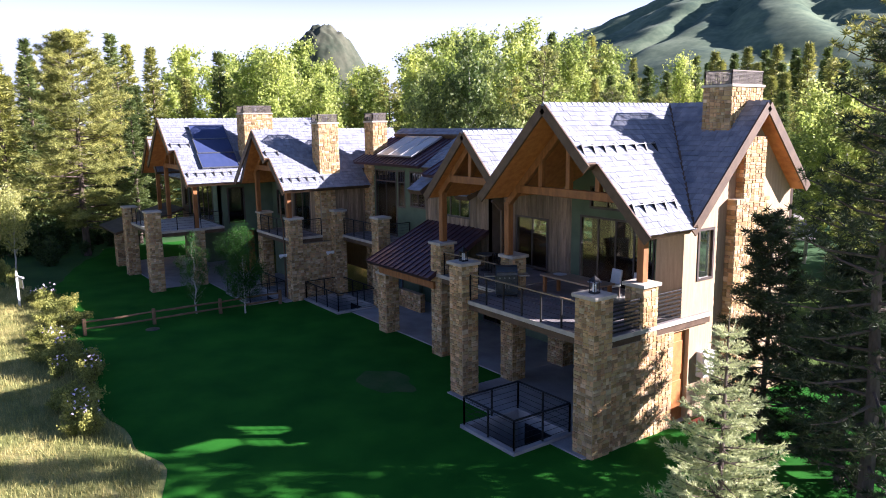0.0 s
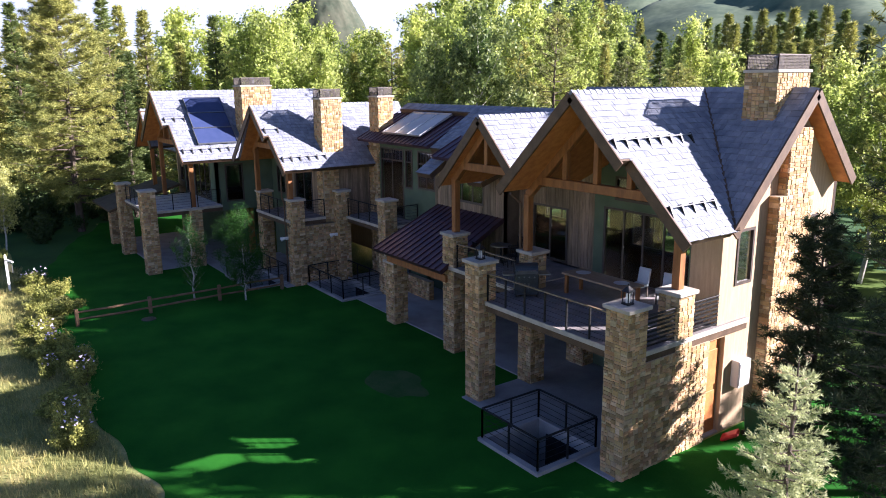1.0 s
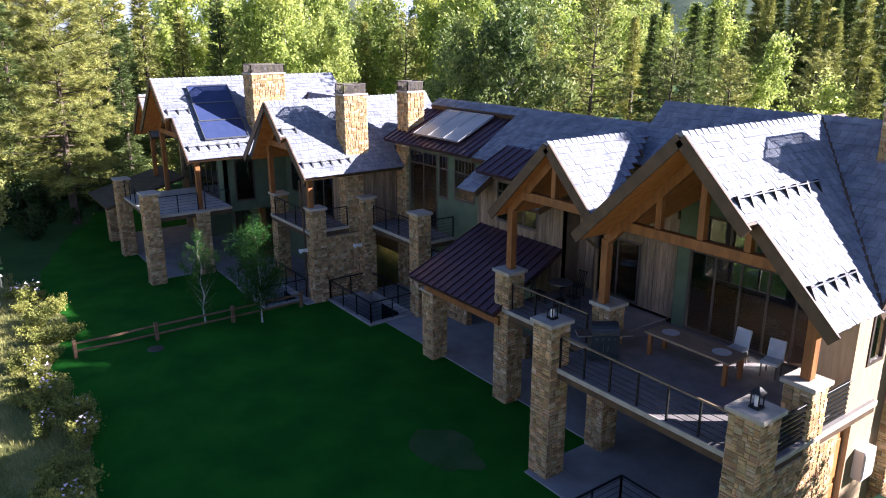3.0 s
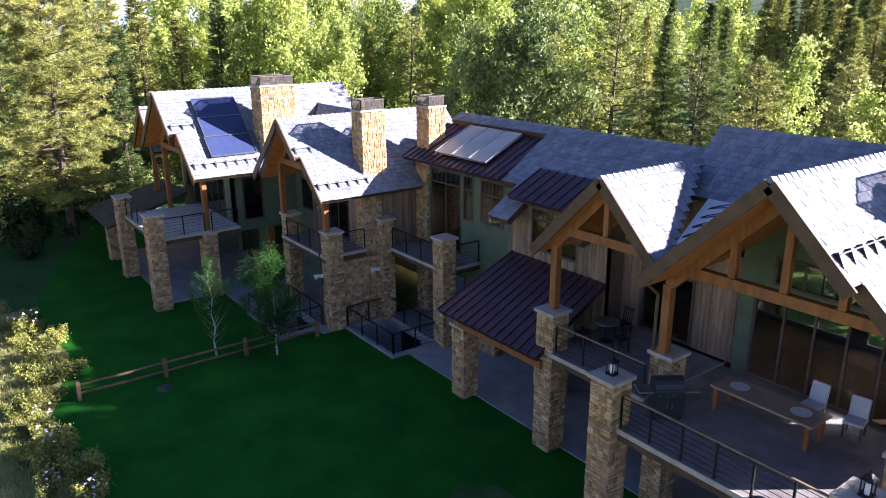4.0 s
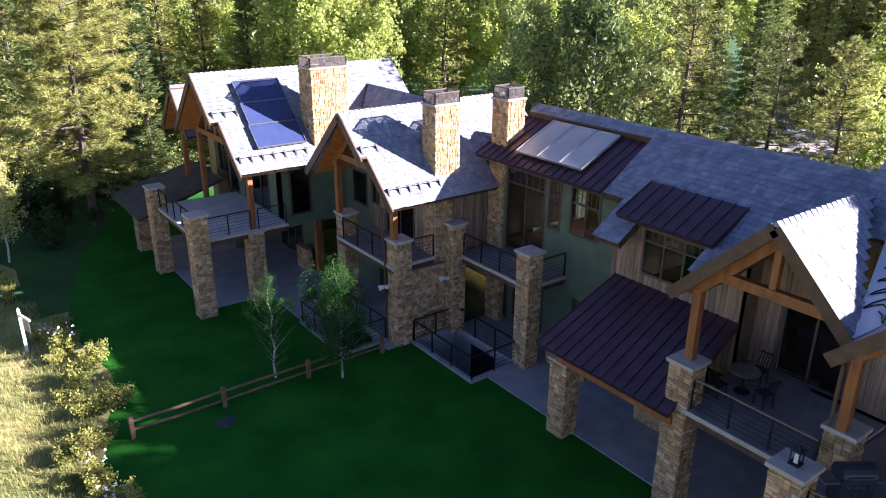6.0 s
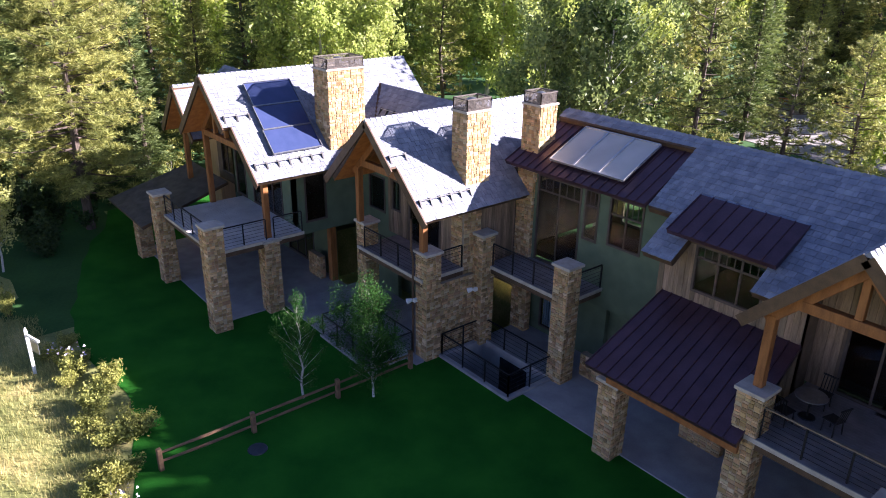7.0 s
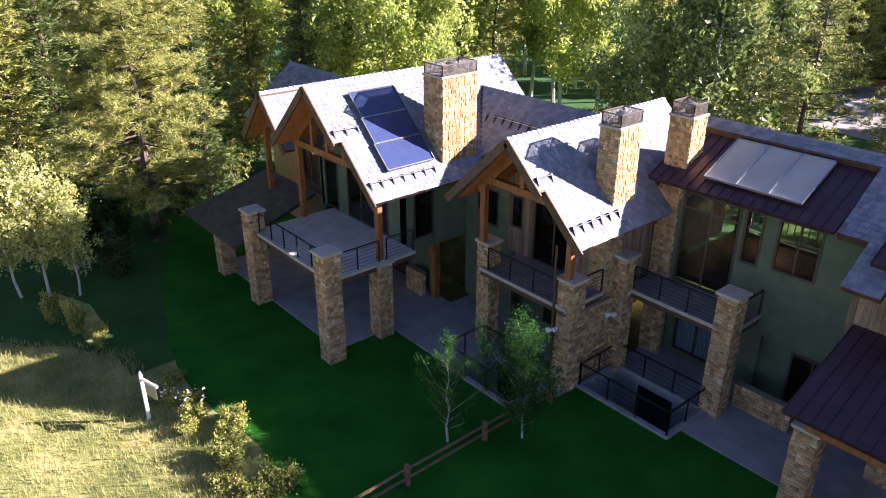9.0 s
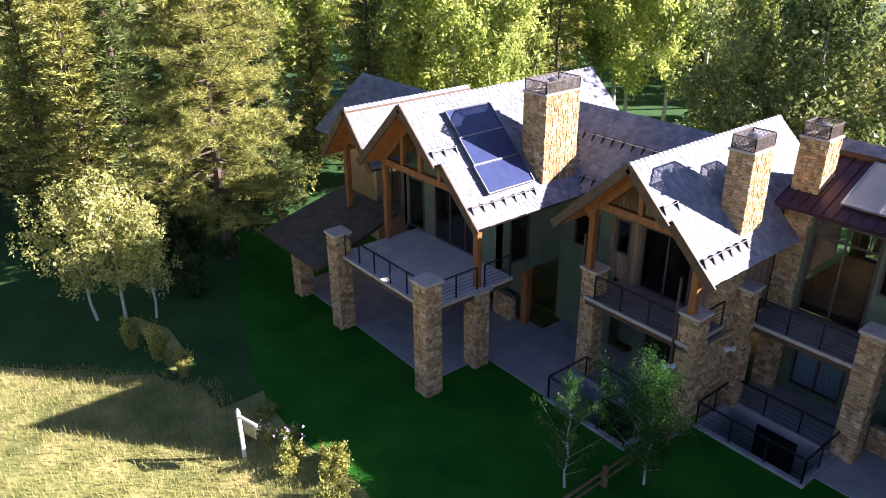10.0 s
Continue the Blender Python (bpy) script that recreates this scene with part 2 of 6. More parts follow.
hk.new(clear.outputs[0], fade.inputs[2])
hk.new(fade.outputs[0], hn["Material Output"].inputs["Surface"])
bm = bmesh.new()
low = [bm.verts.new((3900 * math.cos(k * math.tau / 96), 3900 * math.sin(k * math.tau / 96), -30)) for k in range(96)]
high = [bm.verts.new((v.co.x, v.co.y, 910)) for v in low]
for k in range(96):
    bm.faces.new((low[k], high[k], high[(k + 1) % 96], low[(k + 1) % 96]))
tagged(part("backdrop", bm, M_HAZE), "glowing ring added to paint pale haze along the horizon", "sky", kind="structure")

# ---- ground ----
def ground_height(x, y):
    """The lawn is flat; the meadow swells gently and the land falls away behind."""
    if -41.5 < x < -0.5 and -3.5 < y < 9.5:
        return -3.2
    m = max(0.0, min(1.0, (-y - 11.5) / 6.0))
    far = max(0.0, math.hypot(x + 16, y - 4) - 170) / 100
    return m * 0.25 * math.sin(x * 0.35 + 1) * math.cos(y * 0.3) + min(far, 1) * 1.5 * noise.noise((x * 0.01, y * 0.01, 0))


bm = bmesh.new()
ticks_x = sorted(set([-3000, -1500, -800, -400, -250, -160, -120] + [-90 + 2.0 * i for i in range(61)] + [45, 70, 110, 200, 400, 900, 2500]))
ticks_y = sorted(set([-2500, -900, -400, -200, -110, -70] + [-50 + 2.0 * i for i in range(51)] + [65, 90, 130, 200, 350, 700, 1500, 3000]))
grid = [[bm.verts.new((x, y, ground_height(x, y))) for y in ticks_y] for x in ticks_x]
for i in range(len(ticks_x) - 1):
    for j in range(len(ticks_y) - 1):
        bm.faces.new((grid[i][j], grid[i + 1][j], grid[i + 1][j + 1], grid[i][j + 1]))
ground = part("ground", bm, M_MEADOW)
tagged(ground, "dry golden meadow grass over gently swelling ground", "ground", kind="structure")

# the lawn, cut back along the patios and window wells: (from x, to x, far edge)
LAWN = [(14, 0.3, 12.0), (0.3, -1.2, -0.6), (-1.2, -4.0, -2.15), (-4.0, -6.9, -0.6), (-6.9, -20.0, 2.35), (-20.0, -24.3, 1.5),
        (-24.3, -25.0, 0.8), (-25.0, -28.95, -1.62), (-28.95, -32.75, -1.45), (-32.75, -44.2, -4.35), (-44.2, -52.0, 8.0)]


def lawn_edge(x):
    bank = 1.4 * max(0.0, min(1.0, (-x - 22) / 8)) if x > -34 else 1.4
    return -11.5 + bank + 0.25 * math.sin(x * 0.6) + 0.4 * noise.noise((x * 0.5, 3, 0)) + max(0, -x - 38) * 0.42


bm = bmesh.new()
for x0, x1, far in LAWN:
    n = max(1, round((x0 - x1) / 0.5))
    for i in range(n):
        a, b = x0 + (x1 - x0) * i / n, x0 + (x1 - x0) * (i + 1) / n
        bm.faces.new([bm.verts.new(p) for p in ((a, far, 0.02), (b, far, 0.02), (b, min(lawn_edge(b), far - 0.1), 0.02), (a, min(lawn_edge(a), far - 0.1), 0.02))])
bmesh.ops.remove_doubles(bm, verts=bm.verts, dist=0.001)
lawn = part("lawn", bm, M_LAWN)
tagged(lawn, "close-mown lawn, its deep green coloured for the shade of the house", "lawn", kind="structure")

# a thin, browned patch of turf
bm = bmesh.new()
c = bm.verts.new((-9.40, -1.87, 0.026))
ring = []
for k in range(28):
    a = k * math.tau / 28
    r = 1.0 + 0.35 * noise.noise((math.cos(a) * 1.5, math.sin(a) * 1.5, 2))
    ring.append(bm.verts.new((-9.40 + 1.5 * r * math.cos(a), -1.87 + 0.95 * r * math.sin(a), 0.026)))
for k in range(28):
    bm.faces.new((c, ring[k], ring[(k + 1) % 28]))
tagged(part("worn_patch", bm, M_WORN), "browned worn patch in the lawn", "lawn", kind="structure")

def wood_edge(x):
    """Where the grass coloured dark for tree shade gives way to the dry meadow."""
    return -11.6 - 0.9 * max(0.0, -38.5 - x) ** 1.0 + 0.5 * noise.noise((x * 0.9, 7, 0)) if x > -48.5 else -20.6 - 0.25 * (-48.5 - x) + 0.5 * noise.noise((x * 0.9, 7, 0))


# woodland grass behind and beside the house, with shade put into its dark green
bm = bmesh.new()
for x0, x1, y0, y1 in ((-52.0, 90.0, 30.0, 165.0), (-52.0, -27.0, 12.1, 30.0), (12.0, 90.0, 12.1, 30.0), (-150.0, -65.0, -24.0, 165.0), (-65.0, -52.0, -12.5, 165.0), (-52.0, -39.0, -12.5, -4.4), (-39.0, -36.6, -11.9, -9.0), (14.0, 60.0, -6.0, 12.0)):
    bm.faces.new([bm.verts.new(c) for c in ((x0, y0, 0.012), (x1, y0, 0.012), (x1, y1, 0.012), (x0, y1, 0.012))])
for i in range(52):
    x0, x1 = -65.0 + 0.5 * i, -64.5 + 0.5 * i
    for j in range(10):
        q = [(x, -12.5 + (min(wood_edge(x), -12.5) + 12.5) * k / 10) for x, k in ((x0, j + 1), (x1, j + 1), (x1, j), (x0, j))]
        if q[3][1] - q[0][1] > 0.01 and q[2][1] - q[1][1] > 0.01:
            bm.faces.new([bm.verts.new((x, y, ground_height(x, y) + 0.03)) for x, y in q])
tagged(part("woodland_ground", bm, M_WOODS), "woodland grass darkened for the shade under the trees", "ground", kind="structure")

# back lawn: sunlight is put into its brighter yellow-green colour
bm = bmesh.new()
bm.faces.new([bm.verts.new(c) for c in ((-27.0, 12.1, 0.014), (12.0, 12.1, 0.014), (12.0, 30.0, 0.014), (-27.0, 30.0, 0.014))])
tagged(part("back_lawn", bm, M_BACKLAWN), "lawn behind the house, tinted yellow-green as if sunlit", "lawn", kind="structure")

# ---- the house ----
house = thing("house", (0, 0, 0), "long stone and timber mountain lodge with steep shingled gables", "house")

RE, ZE = -3.36, 10.89


def ze(x):
    return ZE - 0.97 * abs(x - RE)


def zs(y):
    return ZE - 1.03 * abs(7.6 - y)


def zd(x):
    return 9.94 - 1.0 * abs(x + 8.9)


def zm(y):
    return 9.93 - 0.65 * abs(y - 8.45)


def zb(x):
    return 9.97 - 0.95 * abs(x + 27.2)


def za(x):
    return 10.74 - 0.94 * abs(x + 36.33)


def zl(y):
    return 9.65 - 1.0 * abs(y - 6.2)


def z0(x):
    return 9.5 - 1.15 * abs(x + 41.5)


SLOPES = [
    # outline in plan, height rule, along which axis the eave runs
    ("e_right", [(0.78, 1.45), (0.78, 3.7), (RE, 7.6), (RE, 1.0), (-1.35, 1.0), (-1.35, 1.45)], lambda x, y: ze(x), "y"),
    ("e_left", [(RE, 1.0), (RE, 9.0), (-6.72, 4.6), (-6.72, 1.0)], lambda x, y: ze(x), "y"),
    ("s_front", [(0.72, 3.7), (0.72, 7.6), (RE, 7.6)], lambda x, y: zs(y), "x"),
    ("s_left", [(-9.0, 7.6), (RE, 7.6), (-5.2, 5.7), (-9.0, 5.7)], lambda x, y: zs(y), "x"),
    ("s_back", [(0.72, 7.6), (0.72, 10.5), (-9.0, 10.5), (-9.0, 7.6)], lambda x, y: zs(y), "x"),
    ("d_left", [(-8.9, 1.8), (-8.9, 7.0), (-9.2, 8.0), (-11.6, 4.3), (-11.6, 1.8)], lambda x, y: zd(x), "y"),
    ("d_right", [(-6.75, 1.8), (-6.75, 2.3), (-8.9, 6.7), (-8.9, 1.8)], lambda x, y: zd(x), "y"),
    ("main_front", [(-16.45, 3.9), (-15.3, 3.9), (-15.3, 5.1), (-12.5, 5.1), (-12.5, 3.9), (-11.5, 3.9), (-9.0, 8.45), (-24.2, 8.45), (-24.2, 7.95), (-17.45, 7.95), (-17.45, 5.4), (-16.45, 5.4)], lambda x, y: zm(y), "x"),
    ("main_back", [(-24.2, 8.45), (-9.0, 8.45), (-9.0, 13.0), (-24.2, 13.0)], lambda x, y: zm(y), "x"),
    ("b_right", [(-23.7, 0.3), (-23.7, 5.9), (-24.65, 5.9), (-24.65, 9.7), (-27.2, 9.7), (-27.2, 0.0), (-25.5, 0.0), (-25.5, 0.3)], lambda x, y: zb(x), "y"),
    ("b_left", [(-27.2, 0.0), (-27.2, 9.7), (-30.5, 6.0), (-30.5, 0.3)], lambda x, y: zb(x), "y"),
    ("a_right", [(-31.98, -2.6), (-31.98, 3.3), (-35.1, 6.2), (-33.0, 8.5), (-36.33, 8.5), (-36.33, -3.0), (-34.2, -3.0), (-34.2, -2.6)], lambda x, y: za(x), "y"),
    ("a_left", [(-36.33, -3.0), (-36.33, 8.5), (-39.6, 8.5), (-39.6, -3.0)], lambda x, y: za(x), "y"),
    ("link_front", [(-32.0, 3.3), (-30.3, 3.3), (-27.3, 6.2), (-35.1, 6.2)], lambda x, y: zl(y), "x"),
    ("link_back", [(-35.1, 6.2), (-27.3, 6.2), (-27.3, 9.0), (-35.1, 9.0)], lambda x, y: zl(y), "x"),
    ("far_right", [(-39.4, -2.5), (-39.4, 5.0), (-41.5, 5.0), (-41.5, -2.5)], lambda x, y: z0(x), "y"),
    ("far_left", [(-41.5, -2.5), (-41.5, 5.0), (-43.7, 5.0), (-43.7, -2.5)], lambda x, y: z0(x), "y"),
    ("end_front", [(-50.0, 0.5), (-42.0, 0.5), (-42.0, 4.0), (-50.0, 4.0)], lambda x, y: 9.0 - 0.8 * abs(y - 4), "x"),
]


def shingle(bm, o, u, v, n, w, h, lift):
    """One thick shingle: a wedge with its butt end proud."""
    j = 0.006 + lift
    a = [o + n * j, o + u * w + n * j, o + u * w + v * h + n * 0.004, o + v * h + n * 0.004]
    b = [o - n * 0.002, o + u * w - n * 0.002]
    p = [bm.verts.new(c) for c in a + b]
    bm.faces.new((p[0], p[1], p[2], p[3]))
    bm.faces.new((p[4], p[5], p[1], p[0]))
    bm.faces.new((p[5], p[2], p[1]))
    bm.faces.new((p[4], p[0], p[3]))


FULL = None
single = 0
for name, plan, rule, axis in SLOPES:
    pts = [Vector((x, y, rule(x, y))) for x, y in plan]
    bm = bmesh.new()
    nrm = slab(bm, pts, 0.26)
    roof = part("roof", bm, [M_FASCIA, M_FASCIA, M_SOFFIT], house, "cedar-lined roof plane with dark fascia")
    u = Vector((0, 1, 0)) if axis == "y" else Vector((1, 0, 0))
    v = nrm.cross(u)
    if v.z < 0:
        v = -v
    o = min(pts, key=lambda p: p.z)
    poly = [((p - o).dot(u), (p - o).dot(v)) for p in pts]
    top = max(c[1] for c in poly)
    rows = bmesh.new()
    step, k = 0.235, 0
    while k * step < top - 0.03:
        for a, b in spans(poly, min(k * step + 0.1, top - 0.02)):
            x = a - 0.02
            while x < b - 0.05:
                w = min(rnd.uniform(0.13, 0.34), b + 0.02 - x)
                if b - x - w < 0.1:
                    w = b + 0.02 - x
                c = o + u * x + v * (k * step - 0.02 + rnd.uniform(-0.012, 0.012))
                h = min(step + 0.05, top - k * step + 0.02)
                near = name == "e_right" and k >= 1 and single < 290
                if near:
                    one = bmesh.new()
                    shingle(one, c, u, v, nrm, w - 0.012, h, rnd.uniform(0.012, 0.032))
                    part("shingle", one, M_SHINGLE_P, roof)
                    single += 1
                else:
                    shingle(rows, c, u, v, nrm, w - 0.012, h, rnd.uniform(0.012, 0.032))
                x += w
        k += 1
    tagged(part("shingle_layer", rows, M_SHINGLE, roof), kind="stuff")


# stone cladding: a mortar core with rough blocks laid round it
def block(bm, o, u, v, n, w, h, d):
    q = 0.11
    base = [o, o + u * w, o + u * w + v * h, o + v * h]
    f = [o + u * (w * a) + v * (h * b) + n * (d * rnd.uniform(0.75, 1.1))
         for a, b in ((rnd.uniform(.03, q), rnd.uniform(.05, q)), (1 - rnd.uniform(.03, q), rnd.uniform(.05, q)),
                      (1 - rnd.uniform(.03, q), 1 - rnd.uniform(.05, q)), (rnd.uniform(.03, q), 1 - rnd.uniform(.05, q)))]
    a, b = [bm.verts.new(c) for c in base], [bm.verts.new(c) for c in f]
    bm.faces.new(b)
    for i in range(4):
        bm.faces.new((a[i], a[(i + 1) % 4], b[(i + 1) % 4], b[i]))


loose_stones = [0]


def stone_face(bm, o, u, v, n, width, height, parent, single_limit=0, big=0.74):
    """Random ashlar: the rectangle is split again and again into uneven blocks."""
    todo = []
    z = 0.0
    while z < height - 0.01:
        band = min(rnd.uniform(0.45, 0.75) * big, height - z)
        if height - z - band < 0.2:
            band = height - z
        todo.append((0.0, z, width, band))
        z += band
    while todo:
        x, z, w, h = todo.pop()
        if w > 0.52 * big or (w > 0.3 * big and h < 0.3 * big and rnd.random() < 0.55):
            f = rnd.uniform(0.35, 0.65) * w
            todo += [(x, z, f, h), (x + f, z, w - f, h)]
        elif h > 0.27 * big or (h > 0.2 * big and rnd.random() < 0.4):
            f = rnd.uniform(0.35, 0.65) * h
            todo += [(x, z, w, f), (x, z + f, w, h - f)]
        else:
            d = rnd.uniform(0.014, 0.04)
            c = o + u * (x + 0.006) + v * (z + 0.006)
            if loose_stones[0] < single_limit:
                one = bmesh.new()
                block(one, c, u, v, n, w - 0.012, h - 0.012, d)
                part("stone", one, M_STONE_P, parent)
                loose_stones[0] += 1
            else:
                block(bm, c, u, v, n, w - 0.012, h - 0.012, d)


def stone_box(parent, x0, x1, y0, y1, z0, z1, name, label, faces="nesw", limit=0, big=0.74):
    bm = bmesh.new()
    box(bm, x0, x1, y0, y1, z0, z1)
    core = part(name, bm, M_MORTAR, parent, label)
    bm = bmesh.new()
    for f, o, u, n, w in (("s", (x0, y0, z0), (1, 0, 0), (0, -1, 0), x1 - x0), ("e", (x1, y0, z0), (0, 1, 0), (1, 0, 0), y1 - y0),
                          ("n", (x1, y1, z0), (-1, 0, 0), (0, 1, 0), x1 - x0), ("w", (x0, y1, z0), (0, -1, 0), (-1, 0, 0), y1 - y0)):
        if f in faces:
            stone_face(bm, Vector(o), Vector(u), Vector((0, 0, 1)), Vector(n), w, z1 - z0, core, limit if f in "se" else 0, big)
    if len(bm.verts):
        tagged(part("stone_cladding", bm, M_STONE, core), kind="stuff")
    else:
        bm.free()
    return core


def column(x, y, top, w=0.72, limit=0, base=0.0, cap=True):
    core = stone_box(house, x - w / 2, x + w / 2, y - w / 2, y + w / 2, base, top - 0.1, "column",
                     "square ledge-stone column with a sandstone cap", limit=limit)
    if cap:
        bm = bmesh.new()
        box(bm, x - w / 2 - 0.09, x + w / 2 + 0.09, y - w / 2 - 0.09, y + w / 2 + 0.09, top - 0.12, top)
        bevelled(bm, 0.015)
        part("cap", bm, M_CAP, core, "pale sandstone cap")
    return core


COLUMNS = [(0, 0, 5.16, 0.8, 150), (-6.56, 0, 5.18, 0.76, 290), (-0.05, 2.25, 5.2, 0.72, 0), (-6.6, 2.5, 5.16, 0.7, 0),
           (-10.95, 2.15, 5.16, 0.74, 0), (-15.65, 2.15, 3.06, 0.74, 0), (-19.9, 4.3, 5.2, 0.74, 0), (-24.3, 3.9, 5.25, 0.7, 0),
           (-24.65, 1.2, 4.95, 0.74, 0), (-29.3, 1.3, 4.9, 0.7, 0), (-32.35, -4.8, 5.12, 0.78, 0), (-39.0, -4.7, 4.85, 0.76, 0),
           (-32.65, -2.0, 3.72, 0.74, 0), (-43.0, -4.6, 2.72, 0.74, 0)]
for x, y, top, w, limit in COLUMNS:
    column(x, y, top, w, limit)

# chimneys: x0, x1, y0, y1, foot, top
CHIMNEYS = [(-33.92, -32.68, 1.55, 3.55, 7.0, 11.0), (-25.37, -24.48, 2.95, 4.25, 7.2, 10.3), (-24.5, -23.52, 6.06, 7.05, 7.2, 10.36),
            (-1.2, -0.1, 6.65, 8.55, 8.5, 11.4)]
for x0, x1, y0, y1, foot, top in CHIMNEYS:
    core = stone_box(house, x0, x1, y0, y1, foot, top, "chimney", "golden ledge-stone chimney with a metal shroud")
    bm = bmesh.new()
    box(bm, x0 - 0.06, x1 + 0.06, y0 - 0.06, y1 + 0.06, top, top + 0.09)
    part("cap", bevelled(bm, 0.012), M_CAP, core)
    for a, b, c, d in ((x0 + .02, x1 - .02, y0 + .02, y0 + .02), (x0 + .02, x1 - .02, y1 - .02, y1 - .02), (x0 + .02, x0 + .02, y0 + .02, y1 - .02), (x1 - .02, x1 - .02, y0 + .02, y1 - .02)):
        bm = bmesh.new()
        lo, hi = top + 0.1, top + 0.55
        bar(bm, (a, c, lo), (b, d, lo), 0.03, 0.03)
        bar(bm, (a, c, hi), (b, d, hi), 0.04, 0.04)
        bar(bm, (a, c, lo), (a, c, hi), 0.03, 0.03)
        bar(bm, (b, d, lo), (b, d, hi), 0.03, 0.03)
        n = int(math.hypot(b - a, d - c) / 0.045)
        for k in range(1, n):
            f = k / n
            bar(bm, (a + (b - a) * f, c + (d - c) * f, lo), (a + (b - a) * f, c + (d - c) * f, hi), 0.012, 0.012)
        for k in range(1, 10):
            z = lo + (hi - lo) * k / 10
            bar(bm, (a, c, z), (b, d, z), 0.012, 0.012)
        part("spark_screen", bm, M_SHROUD, core, "brown wire spark screen")
    bm = bmesh.new()
    rod(bm, ((x0 + x1) / 2, (y0 + y1) / 2, top + 0.08), ((x0 + x1) / 2, (y0 + y1) / 2, top + 0.42), 0.16, 0.16, 12)
    rod(bm, ((x0 + x1) / 2, (y0 + y1) / 2, top + 0.46), ((x0 + x1) / 2, (y0 + y1) / 2, top + 0.54), 0.26, 0.08, 12)
    part("flue", bm, M_STEEL, core, "capped steel flue pipe")


def wall(name, axis, at, a0, a1, z0, z1, holes=(), thick=0.2, material=None, label=""):
    """A wall along x (axis 'x', outer face at y=at) or along y (outer face at x=at, house to the west), with openings."""
    xs = sorted({a0, a1, *[c for h in holes for c in h[:2]]})
    zz = sorted({z0, z1, *[c for h in holes for c in h[2:4]]})
    bm = bmesh.new()
    for i in range(len(xs) - 1):
        for j in range(len(zz) - 1):
            cx, cz = (xs[i] + xs[i + 1]) / 2, (zz[j] + zz[j + 1]) / 2
            if any(h[0] < cx < h[1] and h[2] < cz < h[3] for h in holes):
                continue
            if axis == "x":
                box(bm, xs[i], xs[i + 1], at, at + thick, zz[j], zz[j + 1])
            else:
                box(bm, at - thick, at, xs[i], xs[i + 1], zz[j], zz[j + 1])
    bmesh.ops.remove_doubles(bm, verts=bm.verts, dist=0.0005)
    return part(name, bm, material or M_STUCCO, house, label)


def window(axis, at, a0, a1, z0, z1, cols=1, transom=0.0, name="window", frame=0.09, inset=0.06, label="bronze-framed window", dark=False):
    """Frame, mullions and panes in an opening."""
    bm = bmesh.new()

    def bit(b0, b1, c0, c1, d0=-0.03, d1=0.08):
        if axis == "x":
            box(bm, b0, b1, at + d0, at + d1, c0, c1)
        else:
            box(bm, at - d1, at - d0, b0, b1, c0, c1)
    bit(a0, a1, z0, z0 + frame)
    bit(a0, a1, z1 - frame, z1)
    bit(a0, a0 + frame, z0 + frame, z1 - frame)
    bit(a1 - frame, a1, z0 + frame, z1 - frame)
    bmesh.ops.remove_doubles(bm, verts=bm.verts, dist=0.0005)
    win = part(name, bm, M_FRAME, house, label)
    w = (a1 - a0 - frame) / cols
    for k in range(1, cols):
        bm = bmesh.new()
        c = a0 + frame / 2 + k * w
        bit(c - frame * .4, c + frame * .4, z0 + frame, z1 - frame, 0.0, 0.06)
        part("mullion", bm, M_FRAME, win)
    if transom:
        bm = bmesh.new()
        bit(a0 + frame, a1 - frame, transom - frame * .4, transom + frame * .4, -0.01, 0.05)
        part("transom_bar", bm, M_FRAME, win)
        for k in range(cols):
            c = a0 + frame / 2 + (k + 0.5) * w
            for f in (-0.17, 0.17):
                bm = bmesh.new()
                bit(c + f * w - 0.015, c + f * w + 0.015, transom, z1 - frame, 0.01, 0.045)
                part("glazing_bar", bm, M_FRAME, win)
    for k in range(cols):
        b0, b1 = a0 + frame / 2 + k * w + frame * .4, a0 + frame / 2 + (k + 1) * w - frame * .4
        g = bmesh.new()
        if axis == "x":
            box(g, b0, b1, at + inset - 0.03, at + inset - 0.018, z0 + frame * .8, z1 - frame * .8)
        else:
            box(g, at - inset + 0.018, at - inset + 0.03, b0, b1, z0 + frame * .8, z1 - frame * .8)
        pane = part("pane", g, M_GLASS, win)
        pane.visible_shadow = dark
    return win


Z2 = 3.75


def gable_wall(axis, at, a0, a1, zb, rule, drop=0.3, thick=0.2, material=None, apex=None):
    """A wall that fills the gable under a roof, from the height zb up."""
    pts = [(a0, zb), (a1, zb), (a1, max(zb + 0.01, rule(a1) - drop)), (apex, rule(apex) - drop), (a0, max(zb + 0.01, rule(a0) - drop))]
    bm = bmesh.new()
    if axis == "x":
        f, k = [bm.verts.new((a, at, z)) for a, z in pts], [bm.verts.new((a, at + thick, z)) for a, z in pts]
    else:
        f, k = [bm.verts.new((at, a, z)) for a, z in pts], [bm.verts.new((at - thick, a, z)) for a, z in pts]
    bm.faces.new(f)
    bm.faces.new(list(reversed(k)))
    for i in range(5):
        bm.faces.new((k[i], k[(i + 1) % 5], f[(i + 1) % 5], f[i]))
    bmesh.ops.recalc_face_normals(bm, faces=bm.faces)
    return part("gable_wall", bm, material or M_PLANK_WALL, house)


